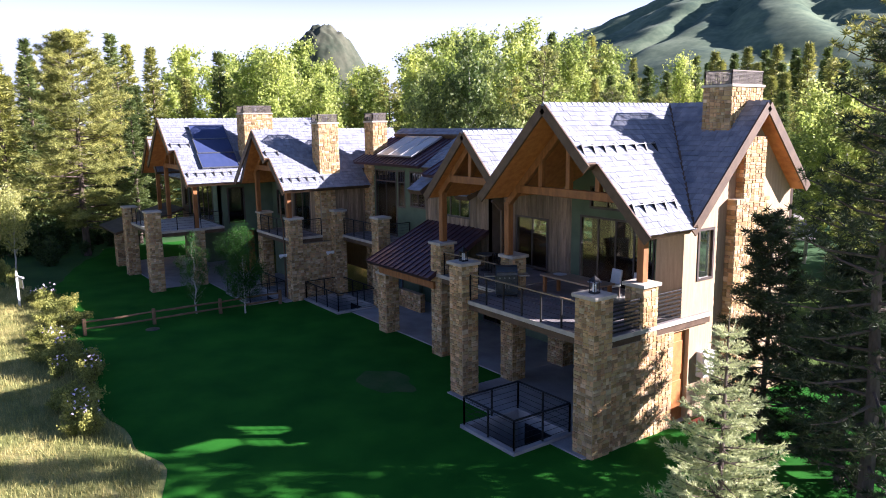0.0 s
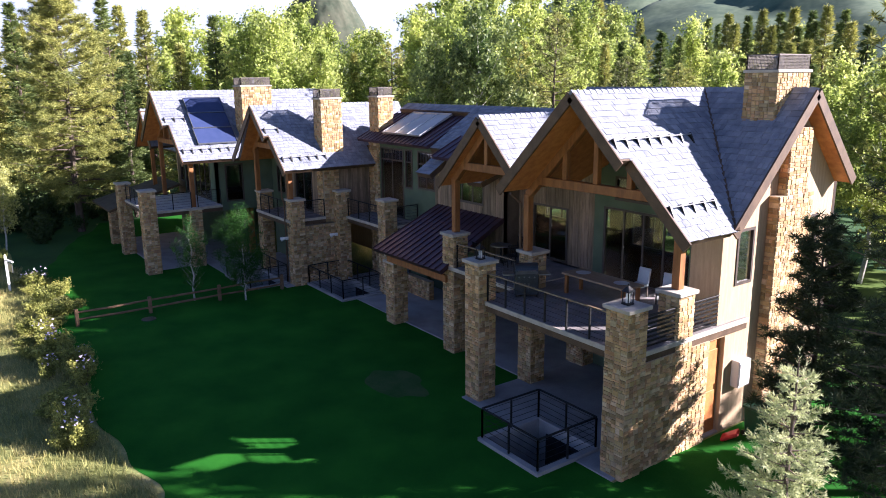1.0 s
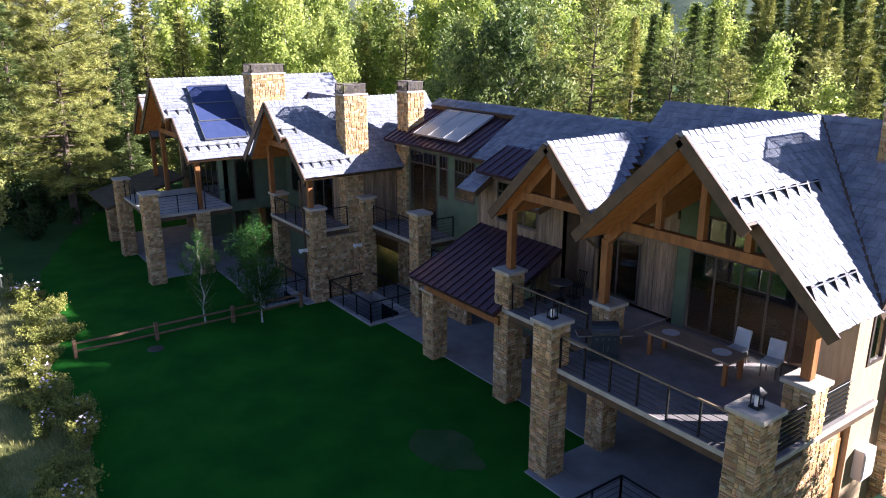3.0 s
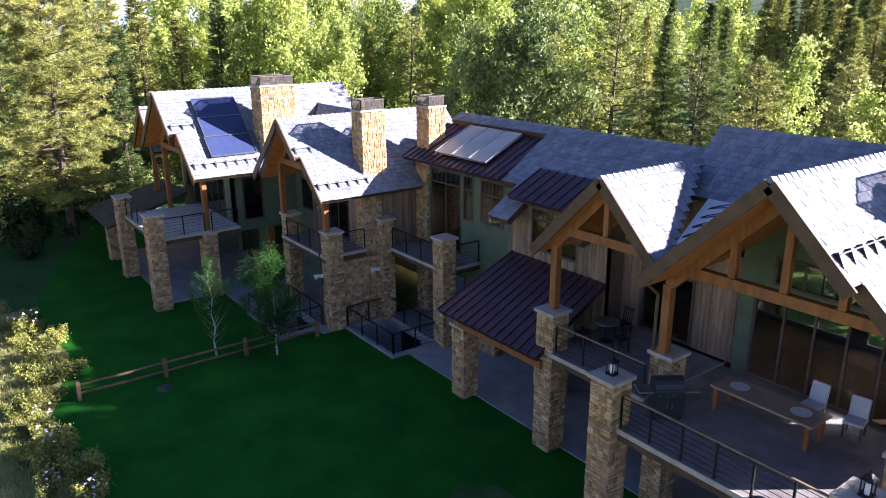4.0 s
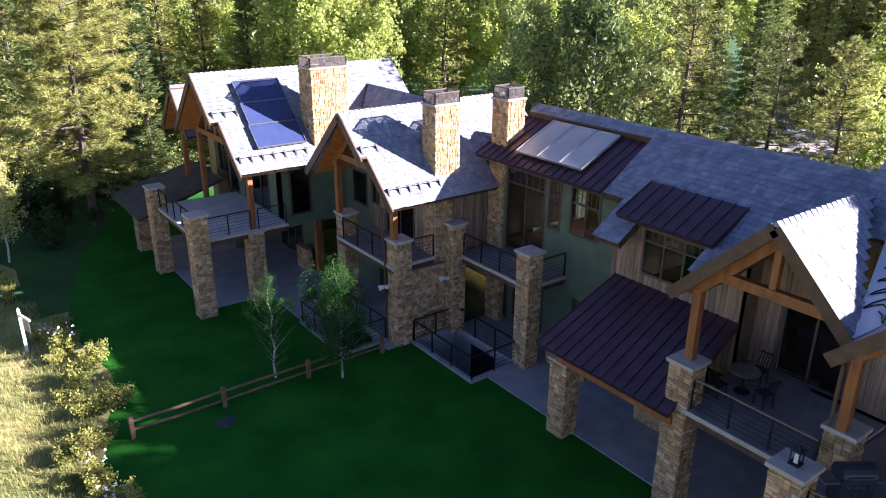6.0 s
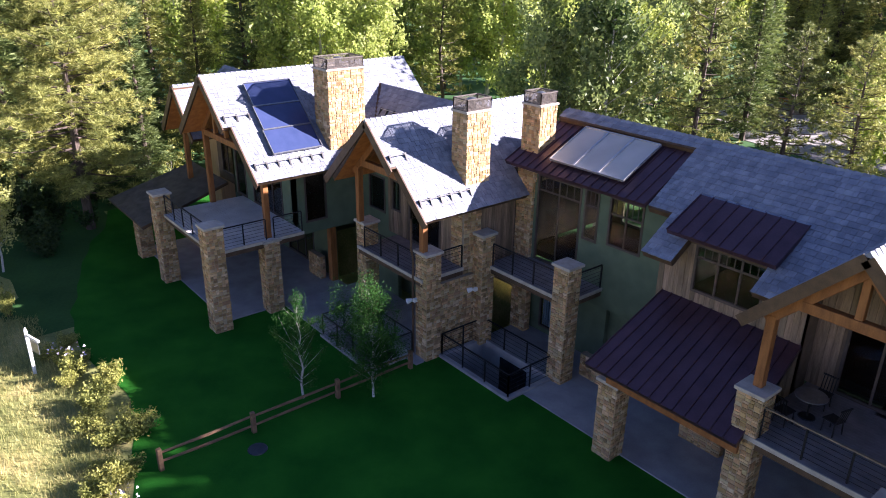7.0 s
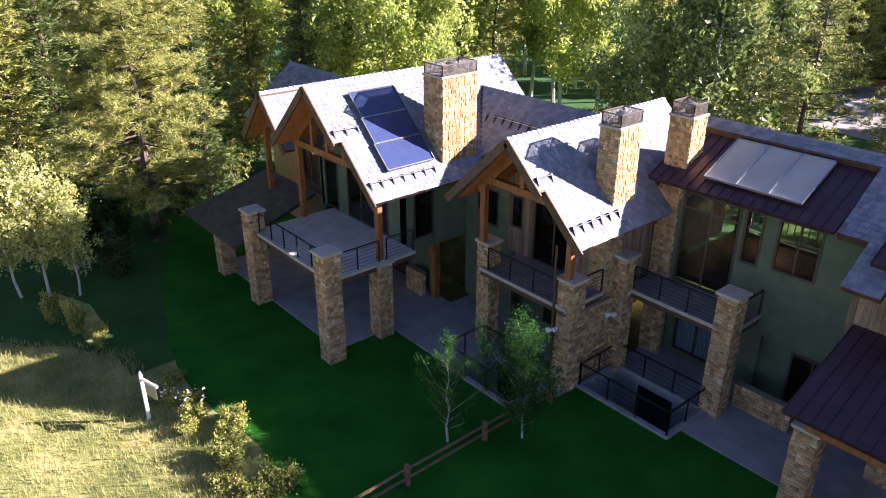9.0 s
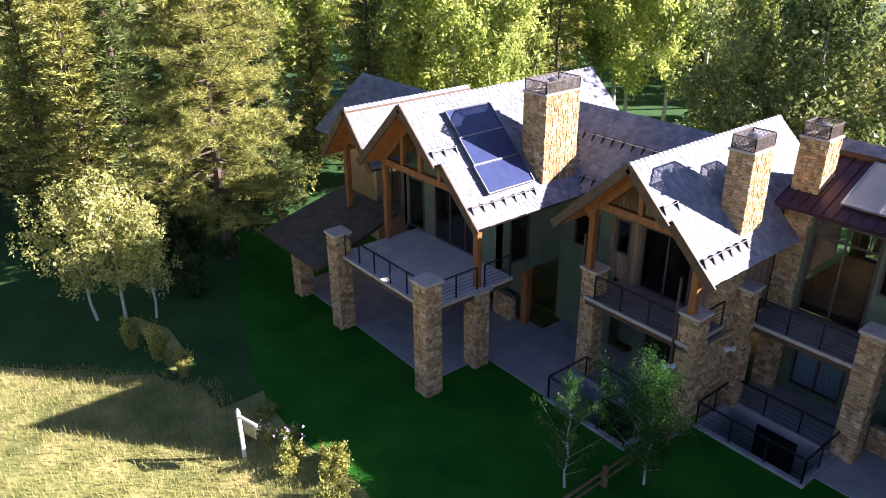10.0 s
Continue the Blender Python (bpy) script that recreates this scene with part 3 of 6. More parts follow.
def planks(owner, axis, at, a0, a1, z0, z1, holes=(), rule=None, width=0.19):
    """Upright weathered boards, proud of the wall, cut round openings."""
    a = a0
    while a < a1 - 0.02:
        w = min(width * rnd.uniform(0.8, 1.2), a1 - a)
        c = a + w / 2
        top = z1 if rule is None else min(z1, rule(c) - 0.32)
        cuts = [(z0, top)]
        for h in holes:
            if h[0] - 0.02 < c < h[1] + 0.02:
                cuts = [s for lo, hi in cuts for s in ((lo, min(hi, h[2])), (max(lo, h[3]), hi)) if s[1] - s[0] > 0.05]
        for lo, hi in cuts:
            bm = bmesh.new()
            d = rnd.uniform(0.018, 0.03)
            if axis == "x":
                box(bm, a + 0.006, a + w - 0.006, at - d, at - 0.002, lo, hi)
            else:
                box(bm, at + 0.002, at + d, a + 0.006, a + w - 0.006, lo, hi)
            part("plank", bm, M_PLANK, owner)
        a += w


Z2 = 3.75
M_PLANK_WALL = mat("plank_backing", (0.10, 0.075, 0.05), (0.16, 0.12, 0.08), 3, 0.9, 0.2)
M_SIDING = mat("tan_siding", (0.34, 0.25, 0.15), (0.46, 0.35, 0.22), 2.5, 0.8, 0.25, 20, stretch=(4, 4, 0.4))
M_CURTAIN = mat("pale_blue_curtain", (0.30, 0.42, 0.55), (0.40, 0.52, 0.64), 3, 0.9, 0.2, 12, stretch=(8, 8, 0.3))

# E block: great room behind the big deck
h = [(-5.9, -1.25, Z2 + 0.02, 6.55), (-5.4, -1.9, 6.85, 7.75)]
wall("wall", "x", 5.5, -6.4, -0.9, Z2, 8.0, h, label="sage stucco wall round tall glass doors")
window("x", 5.5, -5.9, -1.25, Z2 + 0.02, 6.55, 5, name="glass_door", label="tall bronze-framed glass doors")
window("x", 5.5, -5.4, -1.9, 6.85, 7.75, 4)
gable_wall("x", 5.5, -6.2, -0.5, 8.0, ze, apex=RE, material=M_STUCCO)
wall("wall", "y", -0.9, 4.2, 5.5, Z2, 7.2, label="sage stucco return wall")
wall("wall", "x", 4.0, -0.9, 0.2, Z2 - 0.35, 6.9, label="tan timber-clad corner wall", material=M_SIDING)
hs = [(4.75, 5.65, 4.9, 6.7), (8.55, 9.4, 4.9, 6.7)]
wall("wall", "y", 0.2, 4.2, 10.3, 3.4, 7.0, hs, label="tan timber-clad end wall", material=M_SIDING)
wall("wall", "y", 0.2, 3.52, 10.3, 0.0, 3.4, [(3.6, 4.5, 0.0, 3.3)], label="tan timber-clad end wall", material=M_SIDING)
gable_wall("y", 0.2, 4.0, 10.3, 7.0, zs, apex=7.6, material=M_SIDING)
window("y", 0.2, 4.75, 5.65, 4.9, 6.7, 1)
window("y", 0.2, 8.55, 9.4, 4.9, 6.7, 1)
bm = bmesh.new()
box(bm, -0.02, 0.05, 3.58, 4.47, 0.02, 3.27)
for z in (0.3, 1.7):
    box(bm, 0.05, 0.075, 3.7, 4.35, z, z + 1.2)
part("door", bevelled(bm, 0.008), M_SOFFIT, house, "warm cedar panelled side door")
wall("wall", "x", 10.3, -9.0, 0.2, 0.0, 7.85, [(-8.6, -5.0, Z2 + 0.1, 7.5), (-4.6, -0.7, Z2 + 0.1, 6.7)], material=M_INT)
window("x", 10.36, -8.6, -5.0, Z2 + 0.1, 7.5, 3, dark=True)
window("x", 10.36, -4.6, -0.7, Z2 + 0.1, 6.7, 3, dark=True)
# chimney breast on the end wall
core = stone_box(house, 0.2, 0.55, 6.3, 8.3, 0.0, 7.6, "chimney_breast", "broad golden stone chimney breast", faces="se" + "n")
stone_box(house, 0.2, 0.5, 6.75, 8.0, 7.6, 9.7, "chimney_shoulder", "narrowing stone chimney shoulder", faces="sen")
# stone side wall under the deck
stone_box(house, -0.15, 0.32, 0.4, 1.88, 0.0, 3.4, "stone_wall", "rubble stone wall below the deck", faces="es")
stone_box(house, -0.15, 0.32, 2.62, 3.5, 0.0, 3.4, "stone_wall", "rubble stone wall below the deck", faces="en")
wall("wall", "x", 5.6, -6.9, -0.1, 0.0, 3.4, [(-5.5, -3.5, 0.1, 2.3)], material=M_STUCCO)
window("x", 5.6, -5.5, -3.5, 0.1, 2.3, 2, name="glass_door")
stone_box(house, -7.2, -6.3, 5.0, 5.6, 0.0, 3.4, "stone_pier", "stone pier under the deck", faces="sew")

# D block and plank front
hd = [(-10.3, -8.2, Z2 + 0.02, 6.1)]
w = wall("wall", "x", 5.9, -11.2, -6.4, Z2, 7.3, hd, material=M_PLANK_WALL, label="weathered barn-board wall")
planks(w, "x", 5.9, -11.2, -6.4, Z2, 7.3, hd)
window("x", 5.9, -10.3, -8.2, Z2 + 0.02, 6.1, 2, name="glass_door")
w = gable_wall("x", 5.9, -11.2, -6.75, 7.3, zd, apex=-8.9)
planks(w, "x", 5.9, -11.2, -6.75, 7.3, 9.9, rule=zd)
hm = [(-15.1, -12.6, 5.7, 7.42)]
w = wall("wall", "x", 5.0, -16.4, -11.2, 3.4, 7.5, hm, material=M_PLANK_WALL, label="weathered barn-board wall")
planks(w, "x", 5.0, -16.4, -11.2, 3.4, 7.5, hm)
window("x", 5.0, -15.1, -12.6, 5.7, 7.42, 3, 6.95)
wall("wall", "y", -11.2, 5.0, 5.9, 3.4, 7.3, material=M_PLANK_WALL)
wall("wall", "x", 6.9, -20.0, -6.9, 0.0, 3.4, [(-18.5, -16.8, 0.1, 2.3), (-14, -11, 0.1, 2.4)], material=M_STUCCO, label="sage stucco lower wall")
window("x", 6.9, -18.5, -16.8, 0.1, 2.3, 2)
window("x", 6.9, -14, -11, 0.1, 2.4, 3, name="glass_door")
stone_box(house, -19.6, -17.4, 5.2, 5.5, 0.0, 1.05, "stone_wall", "low stone wall on the patio", faces="sewn")
stone_box(house, -14.6, -13.0, 4.9, 5.2, 0.0, 1.05, "stone_wall", "low stone wall on the patio", faces="sewn")
wall("wall", "y", -16.2, 5.0, 6.9, 2.6, 7.4, material=M_STUCCO)

# C block
hc = [(-23.4, -21.0, Z2 + 0.02, 7.62), (-20.85, -20.1, 5.5, 7.65), (-19.6, -18.0, 5.62, 7.65)]
wall("wall", "x", 6.1, -23.6, -16.4, 2.9, 8.1, hc, label="sage green stucco wall")
window("x", 6.1, -23.4, -21.0, Z2 + 0.02, 7.62, 2, 6.95, name="glass_door", label="tall bronze-framed glass doors")
window("x", 6.1, -20.85, -20.1, 5.5, 7.65, 1, 6.95)
window("x", 6.1, -19.6, -18.0, 5.62, 7.65, 2, 6.95)
stone_box(house, -24.5, -23.6, 5.95, 6.3, 0.0, 7.9, "stone_pier", "golden stone corner pier", faces="se")
hl = [(-23.3, -21.3, 0.3, 2.45)]
wall("wall", "x", 6.6, -24.4, -19.6, 0.0, 3.4, hl, label="shaded lower stucco wall")
window("x", 6.6, -23.3, -21.3, 0.3, 2.45, 2, name="glass_door")
bm = bmesh.new()
for k in range(26):
    x = -23.2 + k * 0.072
    box(bm, x, x + 0.05, 6.74 + 0.02 * (k % 2), 6.78 + 0.02 * (k % 2), 0.35, 2.4)
part("curtain", bm, M_CURTAIN, house, "pale blue drawn curtain")
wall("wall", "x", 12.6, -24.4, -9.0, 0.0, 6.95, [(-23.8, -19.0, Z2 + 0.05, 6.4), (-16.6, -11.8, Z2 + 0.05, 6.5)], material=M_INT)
window("x", 12.66, -23.8, -19.0, Z2 + 0.05, 6.4, 4, dark=True)
window("x", 12.66, -16.6, -11.8, Z2 + 0.05, 6.5, 4, dark=True)

# unseen walls added to stop sun leaking through the back corner
wall("wall", "y", -8.9, 10.5, 12.6, 0.0, 7.3, material=M_INT)
wall("wall", "x", 12.8, -9.0, -8.9, 0.0, 7.3, material=M_INT)

# B block
hb = [(-28.4, -26.1, Z2 + 0.02, 6.5), (-29.7, -29.0, 4.9, 6.4)]
w = wall("wall", "x", 3.0, -30.0, -24.6, Z2, 7.0, hb, material=M_PLANK_WALL, label="weathered barn-board gable wall")
planks(w, "x", 3.0, -30.0, -25.3, Z2, 7.0, hb)
window("x", 3.0, -28.4, -26.1, Z2 + 0.02, 6.5, 2, name="glass_door")
window("x", 3.0, -29.7, -29.0, 4.9, 6.4, 1)
w = gable_wall("x", 3.0, -30.0, -24.6, 7.0, zb, apex=-27.2)
planks(w, "x", 3.0, -30.0, -24.6, 7.0, 9.9, rule=zb)
stone_box(house, -25.3, -24.6, 2.95, 3.15, Z2, 6.9, "stone_corner", "golden stone corner of the gable", faces="s")
stone_box(house, -24.8, -24.55, 3.0, 3.95, 3.4, 6.9, "stone_wall", "golden stone side wall", faces="e")
w = wall("wall", "y", -24.58, 3.95, 6.1, 3.4, 6.9, material=M_PLANK_WALL, label="weathered barn-board side wall")
planks(w, "y", -24.58, 3.95, 5.95, 3.4, 6.9)
stone_box(house, -24.75, -24.45, 1.5, 3.6, 0.0, 3.35, "stone_wall", "brown stone wall beside the window well", faces="e")
wall("wall", "x", 4.2, -31.5, -24.6, 0.0, 3.4, [(-28.6, -26.4, 0.1, 2.3)], material=M_STUCCO)
window("x", 4.2, -28.6, -26.4, 0.1, 2.3, 2, name="glass_door")

# A block
ha = [(-39.6, -38.4, Z2 + 0.02, 6.3), (-37.6, -34.3, Z2 + 0.02, 6.6)]
wall("wall", "x", -0.3, -40.0, -33.2, Z2, 7.0, ha, label="sage stucco wall behind the terrace")
window("x", -0.3, -39.6, -38.4, Z2 + 0.02, 6.3, 1, name="glass_door")
window("x", -0.3, -37.6, -34.3, Z2 + 0.02, 6.6, 3, name="glass_door")
gable_wall("x", -0.3, -39.6, -33.2, 7.0, za, apex=-36.33, material=M_STUCCO)
har = [(0.3, 1.5, Z2 + 0.02, 6.2)]
wall("wall", "y", -33.2, -0.3, 3.5, 3.2, 7.6, har, label="sage stucco side wall")
window("y", -33.2, 0.3, 1.5, Z2 + 0.02, 6.2, 1, name="glass_door")
wall("wall", "x", 3.5, -33.2, -30.0, 0.0, 6.8, [(-32.4, -31.0, 4.2, 6.0)], label="sage stucco link wall")
window("x", 3.5, -32.4, -31.0, 4.2, 6.0, 1)
wall("wall", "x", 2.2, -40.0, -33.9, 0.0, 3.4, [(-39.0, -36.0, 0.1, 2.4)], material=M_STUCCO)
window("x", 2.2, -39.0, -36.0, 0.1, 2.4, 3, name="glass_door")
stone_box(house, -35.4, -34.2, 1.5, 1.8, 0.0, 1.3, "stone_wall", "low stone wall on the patio", faces="sewn")
wall("wall", "x", 9.0, -43.0, -27.0, 0.0, 7.2, material=M_SIDING)
wall("wall", "y", -39.8, -0.3, 9.0, 0.0, 7.2, material=M_STUCCO)
wall("wall", "x", 0.2, -43.2, -40.0, Z2, 7.2, [(-42.6, -41.0, 4.2, 6.2)], material=M_PLANK_WALL)
window("x", 0.2, -42.6, -41.0, 4.2, 6.2, 2)
gable_wall("x", 0.2, -43.2, -39.9, 7.2, z0, apex=-41.5)
wall("wall", "x", 2.0, -49.5, -43.2, 0.0, 6.0, material=M_SIDING)
wall("wall", "y", -43.2, 0.2, 8.0, 0.0, 7.0, material=M_SIDING)

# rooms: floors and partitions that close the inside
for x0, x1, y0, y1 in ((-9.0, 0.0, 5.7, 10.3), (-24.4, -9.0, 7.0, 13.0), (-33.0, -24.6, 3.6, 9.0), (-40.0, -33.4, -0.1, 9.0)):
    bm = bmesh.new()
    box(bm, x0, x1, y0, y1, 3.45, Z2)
    part("room_floor", bm, M_FLOOR, house, "wooden floor inside, darkened for the dim room")
for x in (-17.5, -24.7, -30.2):
    bm = bmesh.new()
    box(bm, x - 0.1, x, 6.4, 12.0, Z2, 7.4)
    part("partition", bm, M_INT, house)
bm = bmesh.new()
# lower-storey partition, unseen, added to keep sun off the patio
box(bm, -20.0, -0.1, 7.9, 8.0, 0.03, 3.44)
box(bm, -39.7, -33.5, 3.6, 3.7, Z2, 7.6)
box(bm, -30.0, -24.8, 6.2, 6.3, Z2, 7.6)
part("partition", bm, M_INT, house)

# ---- decks ----
DECKS = [(-6.75, 0.35, -0.12, 5.5), (-11.15, -6.75, 1.75, 5.9), (-24.3, -19.55, 4.0, 6.1), (-29.35, -24.5, 0.75, 3.0), (-39.1, -32.3, -4.75, -0.3)]
for x0, x1, y0, y1 in DECKS:
    bm = bmesh.new()
    box(bm, x0 + 0.06, x1 - 0.06, y0 + 0.06, y1, Z2 - 0.36, Z2 - 0.04)
    deck = part("deck", bm, M_FASCIA, house, "timber deck with a pale edge")
    bm = bmesh.new()
    box(bm, x0, x1, y0, y0 + 0.055, Z2 - 0.14, Z2 + 0.01)
    box(bm, x1 - 0.055, x1, y0 + 0.055, y1, Z2 - 0.14, Z2 + 0.01)
    part("edge_board", bevelled(bm, 0.008), M_CAP, deck, "pale edge board")
    y = y0 + 0.06
    while y < y1 - 0.03:
        bm = bmesh.new()
        box(bm, x0 + 0.06, x1 - 0.06, y, min(y + 0.138, y1), Z2 - 0.038, Z2)
        part("board", bm, M_PALEDECK if x0 < -35 else M_DECK, deck)
        y += 0.145

# ---- patios ----
for x0, x1, y0, y1 in ((-6.9, 0.2, 0.45, 5.6), (-6.9, -4.0, -0.6, 0.45), (-1.2, 0.2, -0.6, 0.45), (-20.0, -6.9, 2.35, 6.9), (-24.4, -20.0, 4.05, 6.6),
                       (-44.2, -32.75, -4.35, 2.2), (-32.75, -29.0, -1.45, 3.5), (-29.0, -24.4, 0.75, 4.2), (-25.0, -24.3, 0.3, 0.75)):
    bm = bmesh.new()
    box(bm, x0 + 0.004, x1 - 0.004, y0 + 0.004, y1 - 0.004, -0.3, 0.06)
    tagged(part("patio", bevelled(bm, 0.01), M_CONC), "smooth grey concrete patio slab", "patio", kind="structure")

M_COVER_DARK = mat("dark_glass", (0.012, 0.014, 0.016), (0.02, 0.022, 0.025), 5, 0.15, 0.0)
# window wells with a concrete kerb
WELLS = [(-4.0, -1.2, -2.15, 0.45), (-24.3, -20.0, 1.5, 4.05), (-28.95, -25.0, -1.62, 0.75)]
for x0, x1, y0, y1 in WELLS:
    bm = bmesh.new()
    for a, b, c, d in ((x0, x1, y0, y0 + 0.22), (x0, x0 + 0.22, y0 + 0.22, y1 - 0.12), (x1 - 0.22, x1, y0 + 0.22, y1 - 0.12), (x0, x1, y1 - 0.12, y1)):
        box(bm, a, b, c, d, -2.6, 0.14)
    well = thing("window_well", (x0, y0, 0), "concrete-kerbed window well sunk beside the patio", "window well", "window wells")
    part("kerb", bevelled(bm, 0.012), M_CONC, well)
    bm = bmesh.new()
    box(bm, x0 + 0.22, x1 - 0.22, y0 + 0.22, y1 - 0.12, -2.6, -2.4)
    part("floor", bm, M_CONC, well)
    bm = bmesh.new()
    xm = (x0 + x1) / 2
    box(bm, xm - 0.8, xm + 0.8, y1 - 0.17, y1 - 0.13, -1.9, -0.25)
    part("pane", bm, M_COVER_DARK, well, "dark basement window")


def railing(p, q, height=1.0, gap=1.25, wires=6, foot=Z2, wood=True, thick=0.012, label="black iron railing with taut wires", ends=True):
    """Iron posts, a top rail and level wires from p to q."""
    p, q = Vector((p[0], p[1], foot)), Vector((q[0], q[1], foot))
    d = q - p
    n = max(1, round(d.length / gap))
    r = thing("deck_railing", p, label, "railing", "deck railings")
    for k in range(n + 1):
        if not ends and k in (0, n):
            continue
        c = p + d * (k / n)
        bm = bmesh.new()
        box(bm, c.x - 0.025, c.x + 0.025, c.y - 0.025, c.y + 0.025, foot, foot + height - 0.03)
        part("post", bm, M_BLACK, r)
    up = Vector((0, 0, height))
    bm = bmesh.new()
    bar(bm, p + up, q + up, 0.07, 0.045)
    part("top_rail", bevelled(bm, 0.008), M_RAIL if wood else M_BLACK, r, "timber-topped handrail" if wood else "")
    for k in range(wires):
        h = Vector((0, 0, 0.1 + (height - 0.2) * k / (wires - 1)))
        bm = bmesh.new()
        bar(bm, p + h, q + h, thick, thick)
        part("wire", bm, M_BLACK, r)
    return r


M_RAIL = mat("handrail_timber", (0.16, 0.12, 0.07), (0.26, 0.2, 0.12), 3, 0.6, 0.1)
railing((-6.15, 0.0), (-0.42, 0.0), gap=0.97)
railing((0.22, 0.45), (0.22, 1.85), wires=7, thick=0.045, wood=False, gap=1.4, label="iron railing with broad level bars", ends=False)
railing((0.22, 2.65), (0.22, 3.95), wires=7, thick=0.045, wood=False, gap=1.3, label="iron railing with broad level bars", ends=False)
railing((-10.55, 1.95), (-6.95, 1.95), gap=1.2)
railing((-23.9, 4.12), (-20.3, 4.12), wood=False)
railing((-19.65, 4.7), (-19.65, 6.05), wood=False)
railing((-28.9, 0.88), (-25.05, 0.88), wood=False)
railing((-24.6, 1.6), (-24.6, 2.95), wood=False)
railing((-38.6, -4.62), (-32.75, -4.62), wood=False, gap=1.1)
railing((-32.42, -4.4), (-32.42, -2.2), wood=False, gap=1.1)
railing((-32.42, -1.8), (-32.42, -0.35), wood=False, gap=1.4)
for x0, x1, y0, y1 in WELLS:
    railing((x0 + 0.11, y0 + 0.11), (x1 - 0.11, y0 + 0.11), foot=0.14, wood=False, wires=5, gap=1.4)
    railing((x0 + 0.11, y0 + 0.11), (x0 + 0.11, y1 - 0.06), foot=0.14, wood=False, wires=5, gap=1.3)
    railing((x1 - 0.11, y0 + 0.11), (x1 - 0.11, y1 - 0.06), foot=0.14, wood=False, wires=5, gap=1.3)
    railing((x0 + 0.11, y1 - 0.06), (x1 - 0.11, y1 - 0.06), foot=0.14, wood=False, wires=5, gap=1.4)

# ---- timber frames under the gables ----
def frame_truss(y, x0, x1, apex, rule, tie, posts, struts, drop=0.54):
    """Rafters, tie beam, king post and posts of one open gable end."""
    t0, t1 = x0 + 0.1, x1 - 0.1
    while rule(t0) < tie + 0.55:
        t0 += 0.05
    while rule(t1) < tie + 0.55:
        t1 -= 0.05
    truss = part("tie_beam", _beam((t0, y, tie), (t1, y, tie), 0.24, 0.3), M_TIMBER, house, "stained timber tie beam")
    for a, w in ((x0, 0.22), (x1, 0.212)):
        part("rafter", _beam((a, y, rule(a) - drop), (apex, y, rule(apex) - drop), w, 0.28), M_TIMBER, truss)
    for s in struts:
        part("strut", _beam((s, y, tie + 0.15), (s, y, rule(s) - drop), 0.2, 0.2), M_TIMBER, truss)
    for x, zf, zt in posts:
        part("post", _beam((x, y, zf), (x, y, zt), 0.26, 0.26), M_TIMBER, truss)


def _beam(p, q, w, h):
    bm = bmesh.new()
    bar(bm, p, q, w, h)
    return bevelled(bm, 0.015)


frame_truss(2.25, -6.6, -0.05, RE, ze, 7.8, ((-6.6, 5.16, ze(-6.6) - 0.5), (-0.05, 5.2, ze(-0.05) - 0.55)), (-4.75, RE, -1.97))
frame_truss(2.2, -11.1, -6.95, -8.9, zd, 7.95, ((-10.95, 5.16, zd(-10.95) - 0.5),), (-8.9,))
frame_truss(0.95, -29.6, -24.5, -27.2, zb, 7.7, ((-29.3, 4.9, zb(-29.3) - 0.5), (-24.65, 4.95, zb(-24.65) - 0.55)), (-27.2,))
frame_truss(-2.0, -39.2, -32.6, -36.33, za, 7.55, ((-39.0, 3.75, za(-39.0) - 0.5), (-32.65, 3.72, za(-32.65) - 0.55)), (-37.6, -36.33, -35.0))
frame_truss(-1.6, -43.2, -39.9, -41.5, z0, 7.6, ((-43.0, 3.75, z0(-43.0) - 0.55),), (-41.5,))
part("post", _beam((-33.73, 2.0, 0.06), (-33.73, 2.0, 3.4), 0.35, 0.35), M_TIMBER, house, "stout stained timber post")

# dark barge boards along the front rakes
for y, apex, rule, a0, a1 in ((0.97, RE, ze, -6.76, -1.32), (1.42, RE, ze, -1.38, 0.82), (1.77, -8.9, zd, -11.64, -6.72), (-0.03, -27.2, zb, -30.5, -25.47),
                              (0.27, -27.2, zb, -25.53, -23.66), (-3.03, -36.33, za, -39.6, -34.17), (-2.63, -36.33, za, -34.23, -31.94), (-2.53, -41.5, z0, -43.7, -39.4)):
    for a, b in ((a0, min(apex, a1)), (max(apex, a0), a1)):
        if b - a > 0.1:
            bm = bmesh.new()
            bar(bm, (a, y - 0.03, rule(a) - 0.14), (b, y - 0.03, rule(b) - 0.14), 0.06, 0.34)
            part("barge_board", bm, M_FASCIA, house, "dark brown barge board")
for y0, y1 in ((3.7, 7.6), (7.6, 10.5)):
    bm = bmesh.new()
    bar(bm, (0.75, y0, zs(y0) - 0.14), (0.75, y1, zs(y1) - 0.14), 0.06, 0.34)
    part("barge_board", bm, M_FASCIA, house)

# metal valley strips
for p, q in (((0.78, 3.7, ze(0.78) + 0.03), (RE, 7.6, ZE + 0.03)), ((-31.98, 3.3, 6.67), (-35.1, 6.2, 9.68))):
    bm = bmesh.new()
    bar(bm, p, q, 0.24, 0.03)
    part("valley_flashing", bm, M_FASCIA, house)

M_DARKROOF = mat("dark_roof_shingle", (0.05, 0.045, 0.035), (0.10, 0.09, 0.07), 2, 0.9, 0.4, 14)
